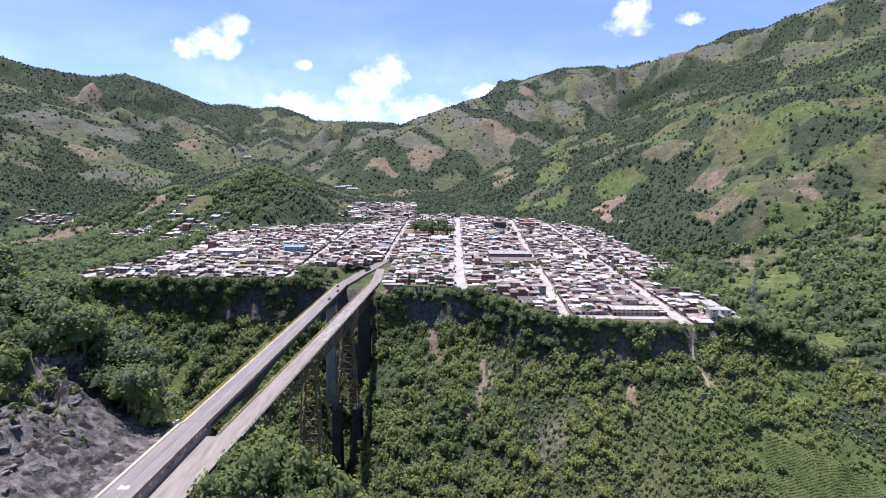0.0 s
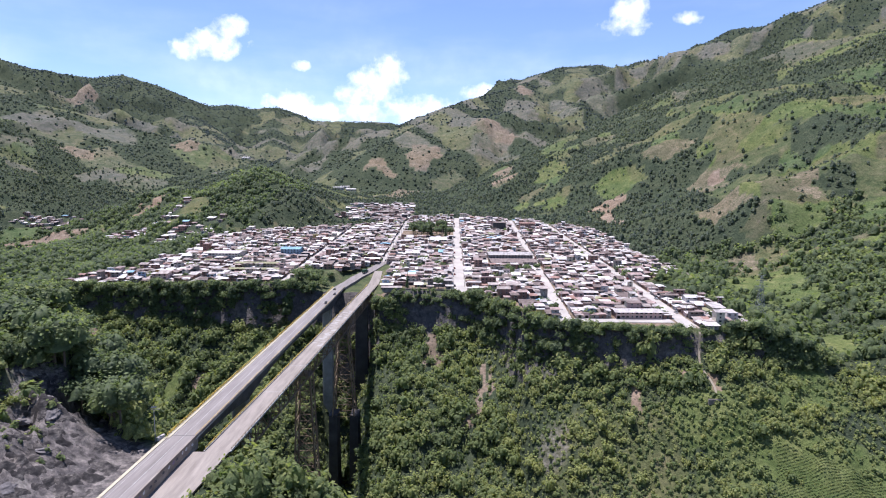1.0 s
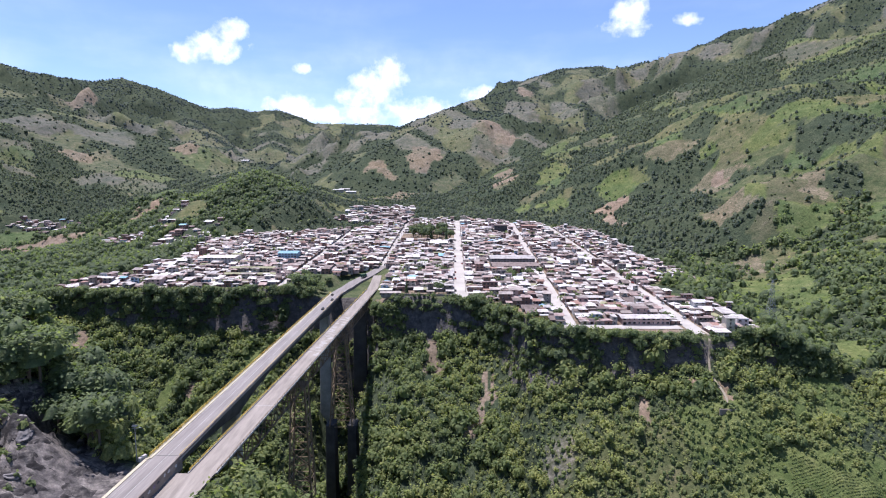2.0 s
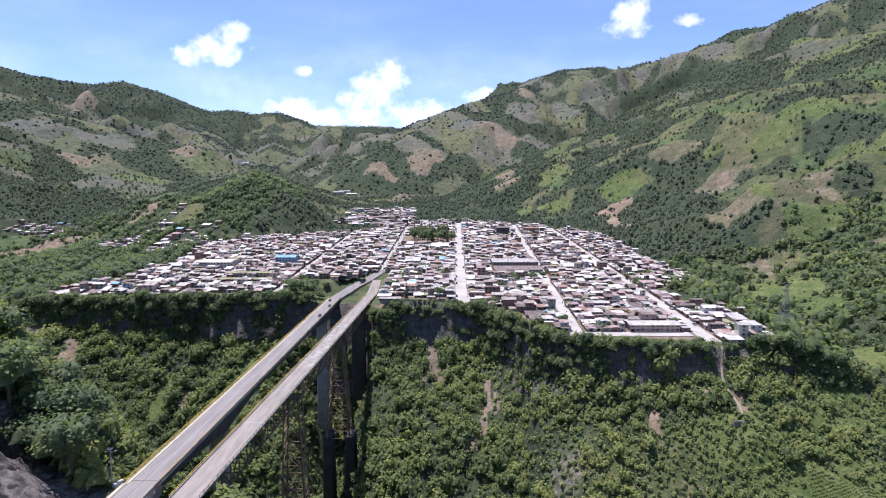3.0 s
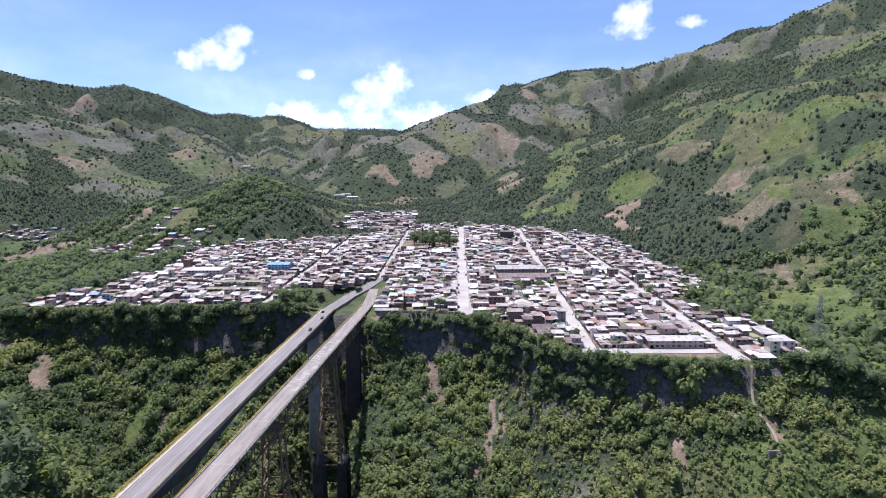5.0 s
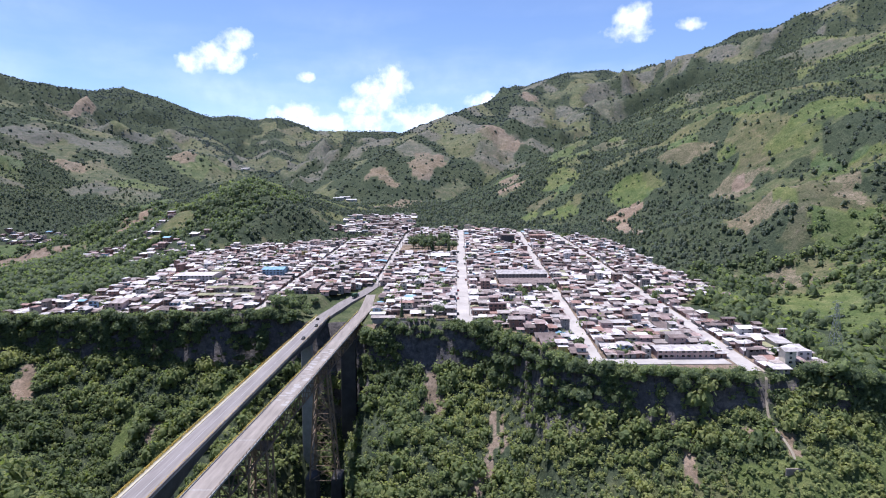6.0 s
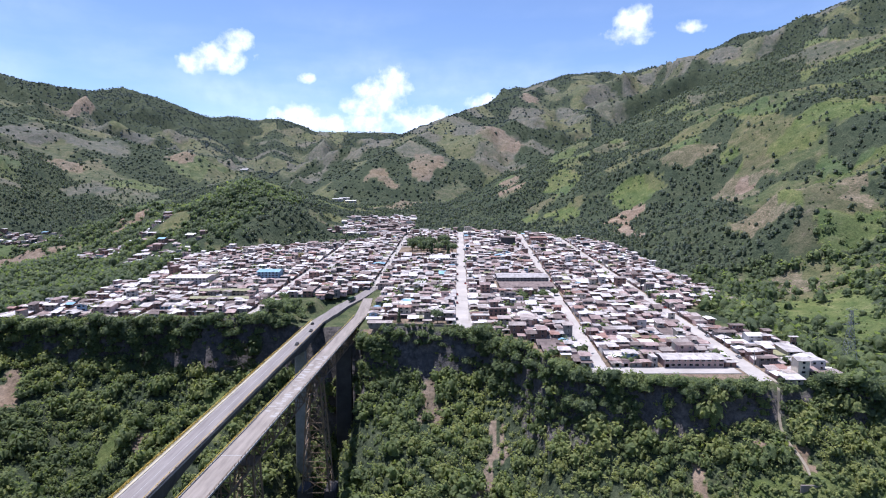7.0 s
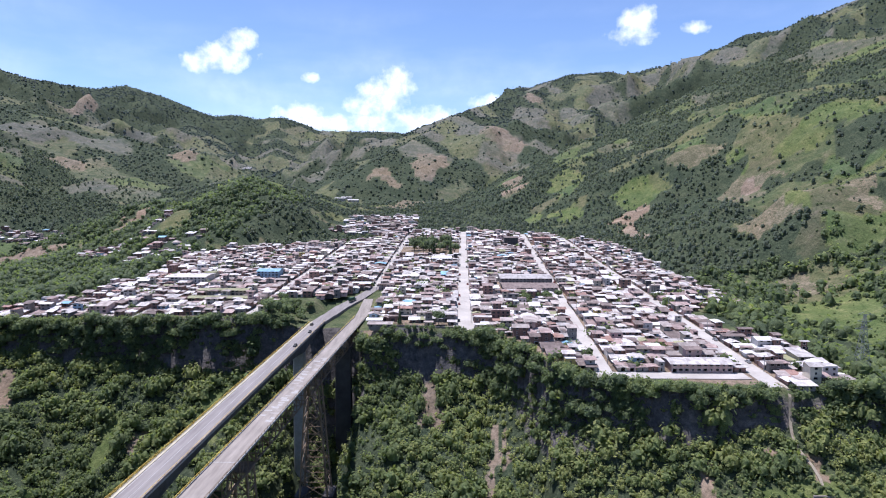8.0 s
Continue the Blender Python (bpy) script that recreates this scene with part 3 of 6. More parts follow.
def fast_mesh(name, verts, faces, attrs=()):
    """A mesh from arrays: vertices (n, 3), faces (m, 3 or 4), named numbers for each vertex."""
    me = bpy.data.meshes.new(name)
    n, (m, k) = len(verts), faces.shape
    me.vertices.add(n)
    me.vertices.foreach_set("co", np.ascontiguousarray(verts, np.float32).ravel())
    me.loops.add(m * k)
    me.loops.foreach_set("vertex_index", np.ascontiguousarray(faces, np.int32).ravel())
    me.polygons.add(m)
    me.polygons.foreach_set("loop_start", np.arange(0, m * k, k, dtype=np.int32))
    me.polygons.foreach_set("loop_total", np.full(m, k, np.int32))
    for key, values in attrs:
        me.attributes.new(key, "FLOAT", "POINT").data.foreach_set("value", np.ascontiguousarray(values, np.float32))
    me.update(calc_edges=True)
    return me


CENTRE_Y = -60.0
front_angles = np.arange(-50, 50.01, 0.25)
angles = np.radians(np.concatenate([front_angles, np.arange(53, 308, 3.0)]))
radii = [12.0]
while radii[-1] < 4900:
    r = radii[-1]
    radii.append(r + (12 if r < 180 else max(3.2, 0.0085 * r)))
radii = np.array(radii)
ga, gr = np.meshgrid(angles, radii)
gx, gy = np.sin(ga) * gr, CENTRE_Y + np.cos(ga) * gr
gz = land(gx, gy)
na, nr = len(angles), len(radii)
idx = np.arange(na * nr).reshape(nr, na)
nxt = np.roll(idx, -1, axis=1)
quads = np.stack([idx[:-1], idx[1:], nxt[1:], nxt[:-1]], -1).reshape(-1, 4)
gverts = np.stack([gx, gy, gz], -1).reshape(-1, 3)
gverts = np.vstack([gverts, [[0, CENTRE_Y, gz[0].mean()]]])
pa, ea, tr, patch = land_use(gx, gy, gz)
dzr = np.abs(np.gradient(gz, axis=0) / np.gradient(gr, axis=0))
dza = np.abs(np.gradient(gz, axis=1) / np.maximum(np.abs(np.gradient(ga, axis=1)) * gr, 1))
steep = np.hypot(dzr, dza)
stone = smooth(1.1, 1.7, steep + 0.5 * fbm(gx, gy, 22, 3, 141)) * (gy < 560)
cut = smooth(-95.6, -97.5, gx) * (1 - smooth(-128, -142, gx + 8 * fbm(gx, gy, 20, 3, 145))) * (1 - smooth(196, 208, gy + 0.25 * (gx + 100))) * smooth(60, 100, gy)
knob = 1 - smooth(0.6, 1.1, np.hypot((gx - 68) / 13, (gy - 345) / 16))
gap = np.interp(gx, RIM_X, RIM_Y) - gy
cliff_share = np.clip(stone * (gx > -330), 0, 1) * smooth(-10, -4, gap) * (1 - smooth(18, 26, gap))
stone = np.clip(np.maximum(cut, knob * 0.5), 0, 1)
# grows with distance, so the ground colour pales as in haze
upland_haze = smooth(1300, 2300, gy + 0.35 * np.abs(gx + 200) * (gx < 0) + 160 * fbm(gx, gy, 260, 4, 181)) * smooth(20, 70, gz) * (0.3 + 0.65 * smooth(0.72, 0.78, patch))
town_floor = in_town(gx, gy, -4.0)
lane_side = (gx < -50) & (gx > -132) & (gy < 604) & (gy > 508)
ea = np.where(town_floor & ~lane_side, 0.7, np.where(lane_side, 0.12, ea))
pa = np.where(lane_side, 0.3, pa)
patch = np.where(lane_side, 0.62, patch)


def with_centre(a):
    return np.append(a.ravel(), a.ravel()[0])


# how far the ground takes on the dark floor colour under trees
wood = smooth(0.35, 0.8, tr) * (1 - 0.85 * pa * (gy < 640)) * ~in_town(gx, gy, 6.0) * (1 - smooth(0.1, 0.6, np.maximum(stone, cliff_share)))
ground_mesh = fast_mesh("ground", gverts, quads, [("pasture", with_centre(pa)), ("earth", with_centre(ea)), ("stone", with_centre(stone)), ("cliff", with_centre(cliff_share)), ("patch", with_centre(patch)), ("upland_haze", with_centre(upland_haze)), ("wood", with_centre(wood))])
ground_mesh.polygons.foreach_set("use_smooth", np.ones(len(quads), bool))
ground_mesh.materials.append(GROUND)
ground = tagged(new("ground", ground_mesh), "green gorge, town shelf and patchwork mountains, grass, scrub and bare earth", "ground", kind="structure")


# heights near the town, looked up instead of worked out anew
_lx, _ly = np.arange(-460, 470, 3.0), np.arange(90, 1180, 3.0)
_lz = land(*np.meshgrid(_lx, _ly))


def land_at(x, y):
    if not (_lx[0] < x < _lx[-1] - 3 and _ly[0] < y < _ly[-1] - 3):
        return float(land(np.array([x]), np.array([y]))[0])
    u, v = (x - _lx[0]) / 3.0, (y - _ly[0]) / 3.0
    i, j = int(u), int(v)
    a, b = u - i, v - j
    return float((_lz[j, i] * (1 - a) + _lz[j, i + 1] * a) * (1 - b) + (_lz[j + 1, i] * (1 - a) + _lz[j + 1, i + 1] * a) * b)

# ---- helpers for things ----
def thing(name, m, label, category, group="", kind=""):
    e = new(name)
    e.empty_display_size = 0.5
    e.matrix_world = m
    return tagged(e, label, category, group, kind)


def part(name, me, parent, label="", mat=None, m=None):
    if isinstance(me, bmesh.types.BMesh):
        mesh = bpy.data.meshes.new(name)
        me.to_mesh(mesh)
        me.free()
        me = mesh
    if mat and not me.materials:
        me.materials.append(mat)
    ob = new(name, me)
    ob.parent = parent
    if m is not None:
        ob.matrix_basis = m
    if label:
        ob["label"] = label
    return ob


def box(bm, x0, x1, y0, y1, z0, z1):
    v = [bm.verts.new((x, y, z)) for z in (z0, z1) for x, y in ((x0, y0), (x1, y0), (x1, y1), (x0, y1))]
    for f in ((0, 3, 2, 1), (4, 5, 6, 7), (0, 1, 5, 4), (1, 2, 6, 5), (2, 3, 7, 6), (3, 0, 4, 7)):
        bm.faces.new([v[i] for i in f])


def bar(bm, a, b, w, h=None):
    """A straight rolled-steel like bar from a to b."""
    a, b = Vector(a), Vector(b)
    d = (b - a).normalized()
    side = d.cross(Vector((0, 0, 1)))
    side = side.normalized() if side.length > 1e-3 else Vector((1, 0, 0))
    up = side.cross(d)
    h = h or w
    v = [bm.verts.new(p + side * sx * w / 2 + up * sz * h / 2) for p in (a, b) for sx, sz in ((-1, -1), (1, -1), (1, 1), (-1, 1))]
    for f in ((0, 1, 2, 3), (7, 6, 5, 4), (0, 4, 5, 1), (1, 5, 6, 2), (2, 6, 7, 3), (3, 7, 4, 0)):
        bm.faces.new([v[i] for i in f])


# ---- crowns ----
def dome(seg=6):
    """A low dome, open below."""
    v = [(math.cos(i * 2 * math.pi / seg + k * 0.5) * r, math.sin(i * 2 * math.pi / seg + k * 0.5) * r, z) for k, (r, z) in enumerate(((1.0, -0.45), (0.86, 0.42))) for i in range(seg)] + [(0, 0, 0.92)]
    f = []
    for i in range(seg):
        j = (i + 1) % seg
        f += [(i, j, seg + j), (i, seg + j, seg + i), (seg + i, seg + j, 2 * seg)]
    return np.array(v), np.array(f)


DOME_V, DOME_F = dome()
SMALL_V, SMALL_F = dome(4)


def crown_shape(rng, lumps, tufts, size, spread=0.5, tall=1.0, core=0.9, sit=0.35, small=False):
    """A crown about 1 m in radius: lumps of foliage, each a domed body under outward leaf tufts. Vertices, triangles,
    tint offset with crown shade painted in.
    """
    vs, fs, sh, n = [], [], [], 0
    for k in range(lumps):
        a = k * 2.4 + rng.uniform(0, 1)
        rad = 0 if lumps == 1 else spread * rng.uniform(0.7, 1.15)
        r = rng.uniform(0.5, 0.72) if lumps > 1 else 0.95
        c = np.array([math.cos(a) * rad, math.sin(a) * rad, (sit + rng.uniform(-0.12, 0.3)) * tall])
        bv, bf = (SMALL_V, SMALL_F) if small else (DOME_V, DOME_F)
        cv = bv * r * core * rng.uniform(0.65, 1.25, (len(bv), 1)) + c
        vs.append(cv)
        fs.append(bf + n)
        # inner body tinted darker: shade inside the crown, put into the colour
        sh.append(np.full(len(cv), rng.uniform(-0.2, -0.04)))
        n += len(cv)
        for q in range(tufts):
            z = rng.uniform(-0.25, 1)
            t = rng.uniform(0, 2 * math.pi)
            d = np.array([math.cos(t) * math.sqrt(1 - z * z), math.sin(t) * math.sqrt(1 - z * z), z])
            p = c + d * r * rng.uniform(0.85, 1.15)
            nrm = d * 0.55 + rng.normal(0, 0.4, 3) + [0, 0, 0.75]
            nrm /= np.linalg.norm(nrm)
            u = np.cross(nrm, rng.normal(0, 1, 3))
            u /= np.linalg.norm(u)
            w = np.cross(nrm, u)
            s = size * rng.uniform(0.6, 1.4)
            vs.append(np.array([p - u * s, p - w * s * 0.6 + nrm * s * 0.12, p + u * s, p + w * s * 0.6 - nrm * s * 0.1]))
            fs.append(np.array([(0, 1, 2), (0, 2, 3)]) + n)
            # tufts vary at random and are painted lighter towards the lit top
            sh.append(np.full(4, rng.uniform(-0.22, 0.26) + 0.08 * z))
            n += 4
    return np.vstack(vs), np.vstack(fs), np.concatenate(sh)


def conifer_shape(rng, tufts=110):
    vs, fs, sh, n = [], [], [], 0
    for q in range(tufts):
        h = rng.uniform(0, 1) ** 1.4
        t = rng.uniform(0, 2 * math.pi)
        r = (1 - h) * 0.5 * rng.uniform(0.6, 1.1) + 0.03
        d = np.array([math.cos(t), math.sin(t), -0.25])
        p = np.array([math.cos(t) * r, math.sin(t) * r, 0.12 + 1.9 * h])
        w = np.cross(d, [0, 0, 1.0])
        s = 0.16 * (1.2 - 0.6 * h)
        vs.append(np.array([p - d * s, p - w * s * 0.7, p + d * s * 1.4, p + w * s * 0.7]))
        fs.append(np.array([(0, 1, 2), (0, 2, 3)]) + n)
        sh.append(np.full(4, rng.uniform(-0.1, 0.1)))
        n += 4
    ring = 8
    cone = [(0.36 * math.cos(i * math.pi / 4), 0.36 * math.sin(i * math.pi / 4), 0.15) for i in range(ring)] + [(0, 0, 1.95)]
    vs.append(np.array(cone))
    fs.append(np.array([(i, (i + 1) % ring, ring) for i in range(ring)]) + n)
    # inner cone tinted darker, painted shade behind the needles
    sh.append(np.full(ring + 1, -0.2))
    return np.vstack(vs), np.vstack(fs), np.concatenate(sh)


def woods(name, shapes, at, radius, height, tint, mat, rng, label):
    """Many crowns joined into one mass of foliage."""
    vs, fs, ts, n = [], [], [], 0
    pick = rng.integers(0, len(shapes), len(at))
    for k, (sv, sf, ss) in enumerate(shapes):
        sel = np.nonzero(pick == k)[0]
        if not len(sel):
            continue
        turn = rng.uniform(0, 2 * math.pi, len(sel))
        c, s = np.cos(turn)[:, None], np.sin(turn)[:, None]
        rx = (sv[:, 0] * c - sv[:, 1] * s) * radius[sel, None]
        ry = (sv[:, 0] * s + sv[:, 1] * c) * radius[sel, None]
        rz = sv[:, 2] * height[sel, None]
        v = np.stack([rx + at[sel, 0, None], ry + at[sel, 1, None], rz + at[sel, 2, None]], -1).reshape(-1, 3)
        f = (sf[None] + (np.arange(len(sel)) * len(sv))[:, None, None]).reshape(-1, 3) + n
        vs.append(v)
        fs.append(f)
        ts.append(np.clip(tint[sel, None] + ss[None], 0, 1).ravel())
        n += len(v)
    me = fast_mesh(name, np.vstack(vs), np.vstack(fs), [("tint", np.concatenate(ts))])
    me.materials.append(mat)
    return tagged(new(name, me), label, "trees", kind="stuff")


def jittered(x0, x1, y0, y1, step, rng):
    gx, gy = np.meshgrid(np.arange(x0, x1, step), np.arange(y0, y1, step))
    gx = gx + rng.uniform(-0.5, 0.5, gx.shape) * step
    gy = gy + rng.uniform(-0.5, 0.5, gy.shape) * step
    return gx.ravel(), gy.ravel()


rng = np.random.default_rng(7)
NEAR_SHAPES = [crown_shape(rng, int(rng.integers(3, 6)), 18, 0.165, rng.uniform(0.42, 0.62), core=0.7) for _ in range(12)]
BUSH_SHAPES = [crown_shape(rng, 1, 10, 0.29, core=0.68, small=True) for _ in range(12)]
MID_SHAPES = [crown_shape(rng, 1, 9, 0.28, core=0.78, small=True) for _ in range(10)]
FAR_SHAPES = [crown_shape(rng, 1, 3, 0.38, core=0.85, small=True) for _ in range(10)]
DISTANT_SHAPES = [crown_shape(rng, 1, 0, 0.4, core=1.0, small=True) for _ in range(8)]


def clear_of_roads(x, y):
    road = (x > -101) & (x < np.where(y > 480, -54, -71.5)) & ((y < 208) | (y > 505)) & (y < 600)
    road = road | (np.abs(x - 161.7 - 0.03 * (y - 362)) < 3.6) & (y > 334) & (y < 384) | (np.abs(x - 172) < 6) & (y > 370) & (y < 384)
    cut = (x < -99) & (x > -134) & (y < 204 - 0.25 * (x + 100)) & (y > 90)
    return ~(road | cut)


# hamlets on the other side of the valley: middle x, y, half length, half width, count
HAMLETS = ((-375, 868, 42, 38, 48), (-490, 985, 58, 36, 110), (-855, 1285, 60, 40, 75), (-132, 1190, 66, 175, 330), (-330, 1925, 22, 12, 3), (-903, 2702, 8, 6, 2))


def in_hamlet(x, y):
    out = np.zeros(np.shape(x), bool)
    for hx_, hy_, a, b, count in HAMLETS:
        out |= (np.abs(x - hx_) < a + 12) & (np.abs(y - hy_) < b + 6)
    return out


def plant(x, y, rng, keep_share=None, clump=None):
    z = land(x, y)
    _, _, tree, _ = land_use(x, y, z)
    if clump:
        tree = tree * (0.4 + 0.6 * smooth(-0.3, 0.1, fbm(x, y, clump, 3, 291))) + 0.02
        tree = np.where(tree > 0.5, np.maximum(tree, 0.75), tree)
    keep = (rng.uniform(0, 1, x.shape) < tree) & ~in_town(x, y, 1.0) & clear_of_roads(x, y)
    keep &= ~in_hamlet(x, y) | (rng.uniform(0, 1, x.shape) < 0.12)
    if keep_share is not None:
        keep &= rng.uniform(0, 1, x.shape) < keep_share
    return x[keep], y[keep], z[keep]


def sheer_at(x):
    """How bare the cliff is along the rim."""
    return np.interp(x, [-260, -200, -160, -145, -105, -100, -44, -28, 14, 24, 34, 46, 60, 72, 92, 100, 160, 176, 190, 215, 235], [0.1, 0.35, 0.45, 1, 1, 0, 0, 1, 1, 0.2, 0.2, 0.9, 0.9, 0.5, 0.5, 1, 1, 0.1, 0.8, 0.8, 0])


# forest of the gorge, thick and near: tall trees over a lower growth
def gorge_growth(step, name, shapes, low, high, label, seed, tall):
    fx, fy = jittered(-430, 440, 150, 530, step, rng)
    rim = rim_line(fx, fy)
    see = ((fy > rim - 150) & (fy < rim + (-3.0 if tall else 1.0))) | ((fx < -50) & (fy < 330)) | ((fx < 30) & (fy < 265))
    # the sheer rock band under the rim stays mostly bare
    cliff = (rim - fy > -0.5) & (rim - fy < 8.5)
    see &= ~cliff | (fbm(fx, fx * 0, 30, 3, 301) > -0.6 + 0.75 * sheer_at(fx))
    see &= np.hypot((fx - 68) / 11, (fy - 345) / 15) > 0.9 + 0.5 * fbm(fx, fy, 8, 2, 377)
    fx, fy, fz = plant(fx[see], fy[see], rng)
    if tall:
        pier = (np.abs(fx + 90) < 9) & (fy > 425) & (fy < 474) | (np.abs(fx + 66) < 13) & (fy > 395) & (fy < 420) | (np.abs(fx + 65) < 8) & (fy > 455) & (fy < 488)
        fx, fy, fz = fx[~pier], fy[~pier], fz[~pier]
        keep = (fbm(fx, fy, 40, 3, 361) > -0.38 + 0.72 * smooth(30, 70, fx) * smooth(14, 40, np.interp(fx, RIM_X, RIM_Y) - fy))
        fx, fy, fz = fx[keep], fy[keep], fz[keep]
    else:
        bald = smooth(25, 70, fx) * smooth(12, 35, np.interp(fx, RIM_X, RIM_Y) - fy)
        keep = rng.uniform(0, 1, fx.shape) > 0.45 * bald * smooth(-0.2, 0.3, fbm(fx, fy, 22, 3, 365))
        fx, fy, fz = fx[keep], fy[keep], fz[keep]
    n = len(fx)
    open_slope = smooth(25, 70, fx) * smooth(12, 35, np.interp(fx, RIM_X, RIM_Y) - fy)
    dry = smooth(-0.1, 0.4, fbm(fx, fy, 50, 3, 311) + 0.3 * open_slope) * (0.35 + 0.65 * open_slope)
    rad = (low + (high - low) * rng.uniform(0, 1, n) ** 1.6) * (1 - 0.3 * open_slope)
    tint = np.clip(0.33 + 0.55 * fbm(fx, fy, 34, 3, seed) + rng.normal(0, 0.11, n) + (0.16 if not tall else 0.0) + 0.3 * dry + 0.12 + 0.22 * smooth(-20, 60, fx) + 0.12 * open_slope, 0.02, 0.98)
    on_rim = np.abs(rim_line(fx, fy) - fy) < 8
    woods(name, shapes, np.stack([fx, fy, fz - 0.1 * rad + np.where(on_rim, 0.3, 0)], -1), rad, rad * rng.uniform(0.9, 1.6, n), tint, LEAVES, rng, label)


gorge_growth(6.4, "gorge_forest", NEAR_SHAPES, 2.4, 7.2, "dense green broadleaf forest on the gorge slopes", 321, True)
gorge_growth(3.7, "gorge_undergrowth", BUSH_SHAPES, 1.3, 2.9, "green and yellowish undergrowth on the gorge slopes", 327, False)

# creepers and bushes that hang on the cliff and its edge
kx, ky = jittered(-330, 205, 350, 522, 2.3, rng)
krim = rim_line(kx, ky)
sel = (krim - ky < 11) & (krim - ky > -2.0) & ~((kx > -104) & (kx < -54)) & ((krim - ky < 0.5) | (krim - ky > 8) | (fbm(kx, ky * 0.35, 16, 3, 421) > -0.4 + 0.62 * sheer_at(kx)))
kx, ky, kz = plant(kx[sel], ky[sel], rng)
n = len(kx)
rad = rng.uniform(1.1, 2.5, n)
woods("cliff_growth", BUSH_SHAPES, np.stack([kx, ky, kz], -1), rad, rad * rng.uniform(0.8, 1.4, n), np.clip(0.45 + 0.4 * fbm(kx, ky, 25, 3, 425) + rng.normal(0, 0.1, n), 0.03, 0.97), LEAVES, rng,
      "bushes and creepers hanging over the cliff edge")

# trees that climb the broken parts of the cliff and hide them
tx = np.concatenate([rng.uniform(-330, -130, 460), rng.uniform(20, 60, 130), rng.uniform(60, 98, 60), rng.uniform(164, 240, 120), rng.uniform(-54, -28, 60)])
ty = np.interp(tx, RIM_X, RIM_Y)
ty = rim_line(tx, ty) - np.clip(rng.normal(4.0, 2.0, len(tx)), 0.9, 9.5)
keep = fbm(tx, ty, 22, 2, 441) > np.where(tx < -100, -0.42, -0.5)
tx, ty = tx[keep], ty[keep]
n = len(tx)
rad = rng.uniform(2.2, 4.6, n)
woods("cliff_trees", NEAR_SHAPES, np.stack([tx, ty, land(tx, ty) - 0.2 * rad], -1), rad, rad * rng.uniform(0.9, 1.4, n), np.clip(0.3 + 0.5 * fbm(tx, ty, 30, 2, 443) + rng.normal(0, 0.09, n), 0.03, 0.97), LEAVES, rng,
      "dark green trees growing out of the broken cliff")

# shrubs and tall grass tussocks on the open slopes
ux, uy = jittered(25, 330, 262, 400, 2.6, rng)
vx, vy = jittered(-240, -160, 405, 480, 3.2, rng)
qx, qy = jittered(-175, -100, 110, 225, 5.0, rng)
ux, uy = np.concatenate([ux, vx, qx]), np.concatenate([uy, vy, qy])
uz = land(ux, uy)
_, bare, _, _ = land_use(ux, uy, uz)
keep = (np.interp(ux, RIM_X, RIM_Y) - uy > 12) & (bare < 0.4) & (rng.uniform(0, 1, ux.shape) < 0.75 + 0.6 * fbm(ux, uy, 18, 2, 401))
field = ((ux > 162) & (ux < 236) & (uy > 262) & (uy < 323 - 0.45 * (ux - 176)) & (ux > 164 + 0.32 * (uy - 266))) | ((ux < -100) & (fbm(ux, uy, 16, 2, 405) < 0.15))
keep &= ~field
ux, uy, uz = ux[keep], uy[keep], uz[keep]
n = len(ux)
rad = rng.uniform(0.9, 2.4, n)
tint = np.clip(0.66 + 0.35 * fbm(ux, uy, 30, 3, 411) + rng.normal(0, 0.14, n), 0.05, 1.0)
woods("scrub", FAR_SHAPES, np.stack([ux, uy, uz - 0.15 * rad], -1), rad, rad * rng.uniform(0.7, 1.1, n), tint, LEAVES, rng,
      "yellowish green scrub and tall grass on the open slopes")

# woods and hedges beside the town
sx1, sy1 = jittered(195, 620, 360, 760, 5.4, rng)
sx2, sy2 = jittered(-900, -270, 480, 1250, 6.6, rng)
sx, sy = np.concatenate([sx1, sx2]), np.concatenate([sy1, sy2])
sel = (sx < 0.83 * sy + 60) & (sy > np.interp(sx, RIM_X, RIM_Y) + 10)
sx, sy, sz = plant(sx[sel], sy[sel], rng, clump=45)
n = len(sx)
rad = 2.6 + 5.6 * rng.uniform(0, 1, n) ** 1.8
tint = np.clip(np.where(sx < 0, 0.10, 0.27) + 0.3 * fbm(sx, sy, 60, 3, 331) + rng.normal(0, 0.17, n), 0.02, 0.98)
woods("valley_woods", MID_SHAPES, np.stack([sx, sy, sz - 0.05 * rad], -1), rad, rad * rng.uniform(0.85, 1.3, n), tint, LEAVES, rng,
      "green woods and hedges on the valley floor")

# single shrubs on the open pastures of the hillside
hx_, hy_ = jittered(240, 900, 420, 1250, 6.5, rng)
sel = hx_ < 0.83 * hy_ + 60
hx_, hy_ = hx_[sel], hy_[sel]
hz_ = land(hx_, hy_)
grass, bare, _, _ = land_use(hx_, hy_, hz_)
keep = (grass > 0.3) & (bare < 0.3) & ~in_town(hx_, hy_, 4.0) & (rng.uniform(0, 1, hx_.shape) < 0.32 + 0.55 * fbm(hx_, hy_, 45, 3, 431))
hx_, hy_, hz_ = hx_[keep], hy_[keep], hz_[keep]
n = len(hx_)
rad = 0.7 + 1.5 * rng.uniform(0, 1, n) ** 2
woods("pasture_shrubs", FAR_SHAPES, np.stack([hx_, hy_, hz_ - 0.1 * rad], -1), rad, rad * rng.uniform(0.8, 1.2, n), np.clip(0.38 + rng.normal(0, 0.16, n), 0.02, 0.98), LEAVES, rng,
      "scattered green shrubs on the pastures of the hillside")

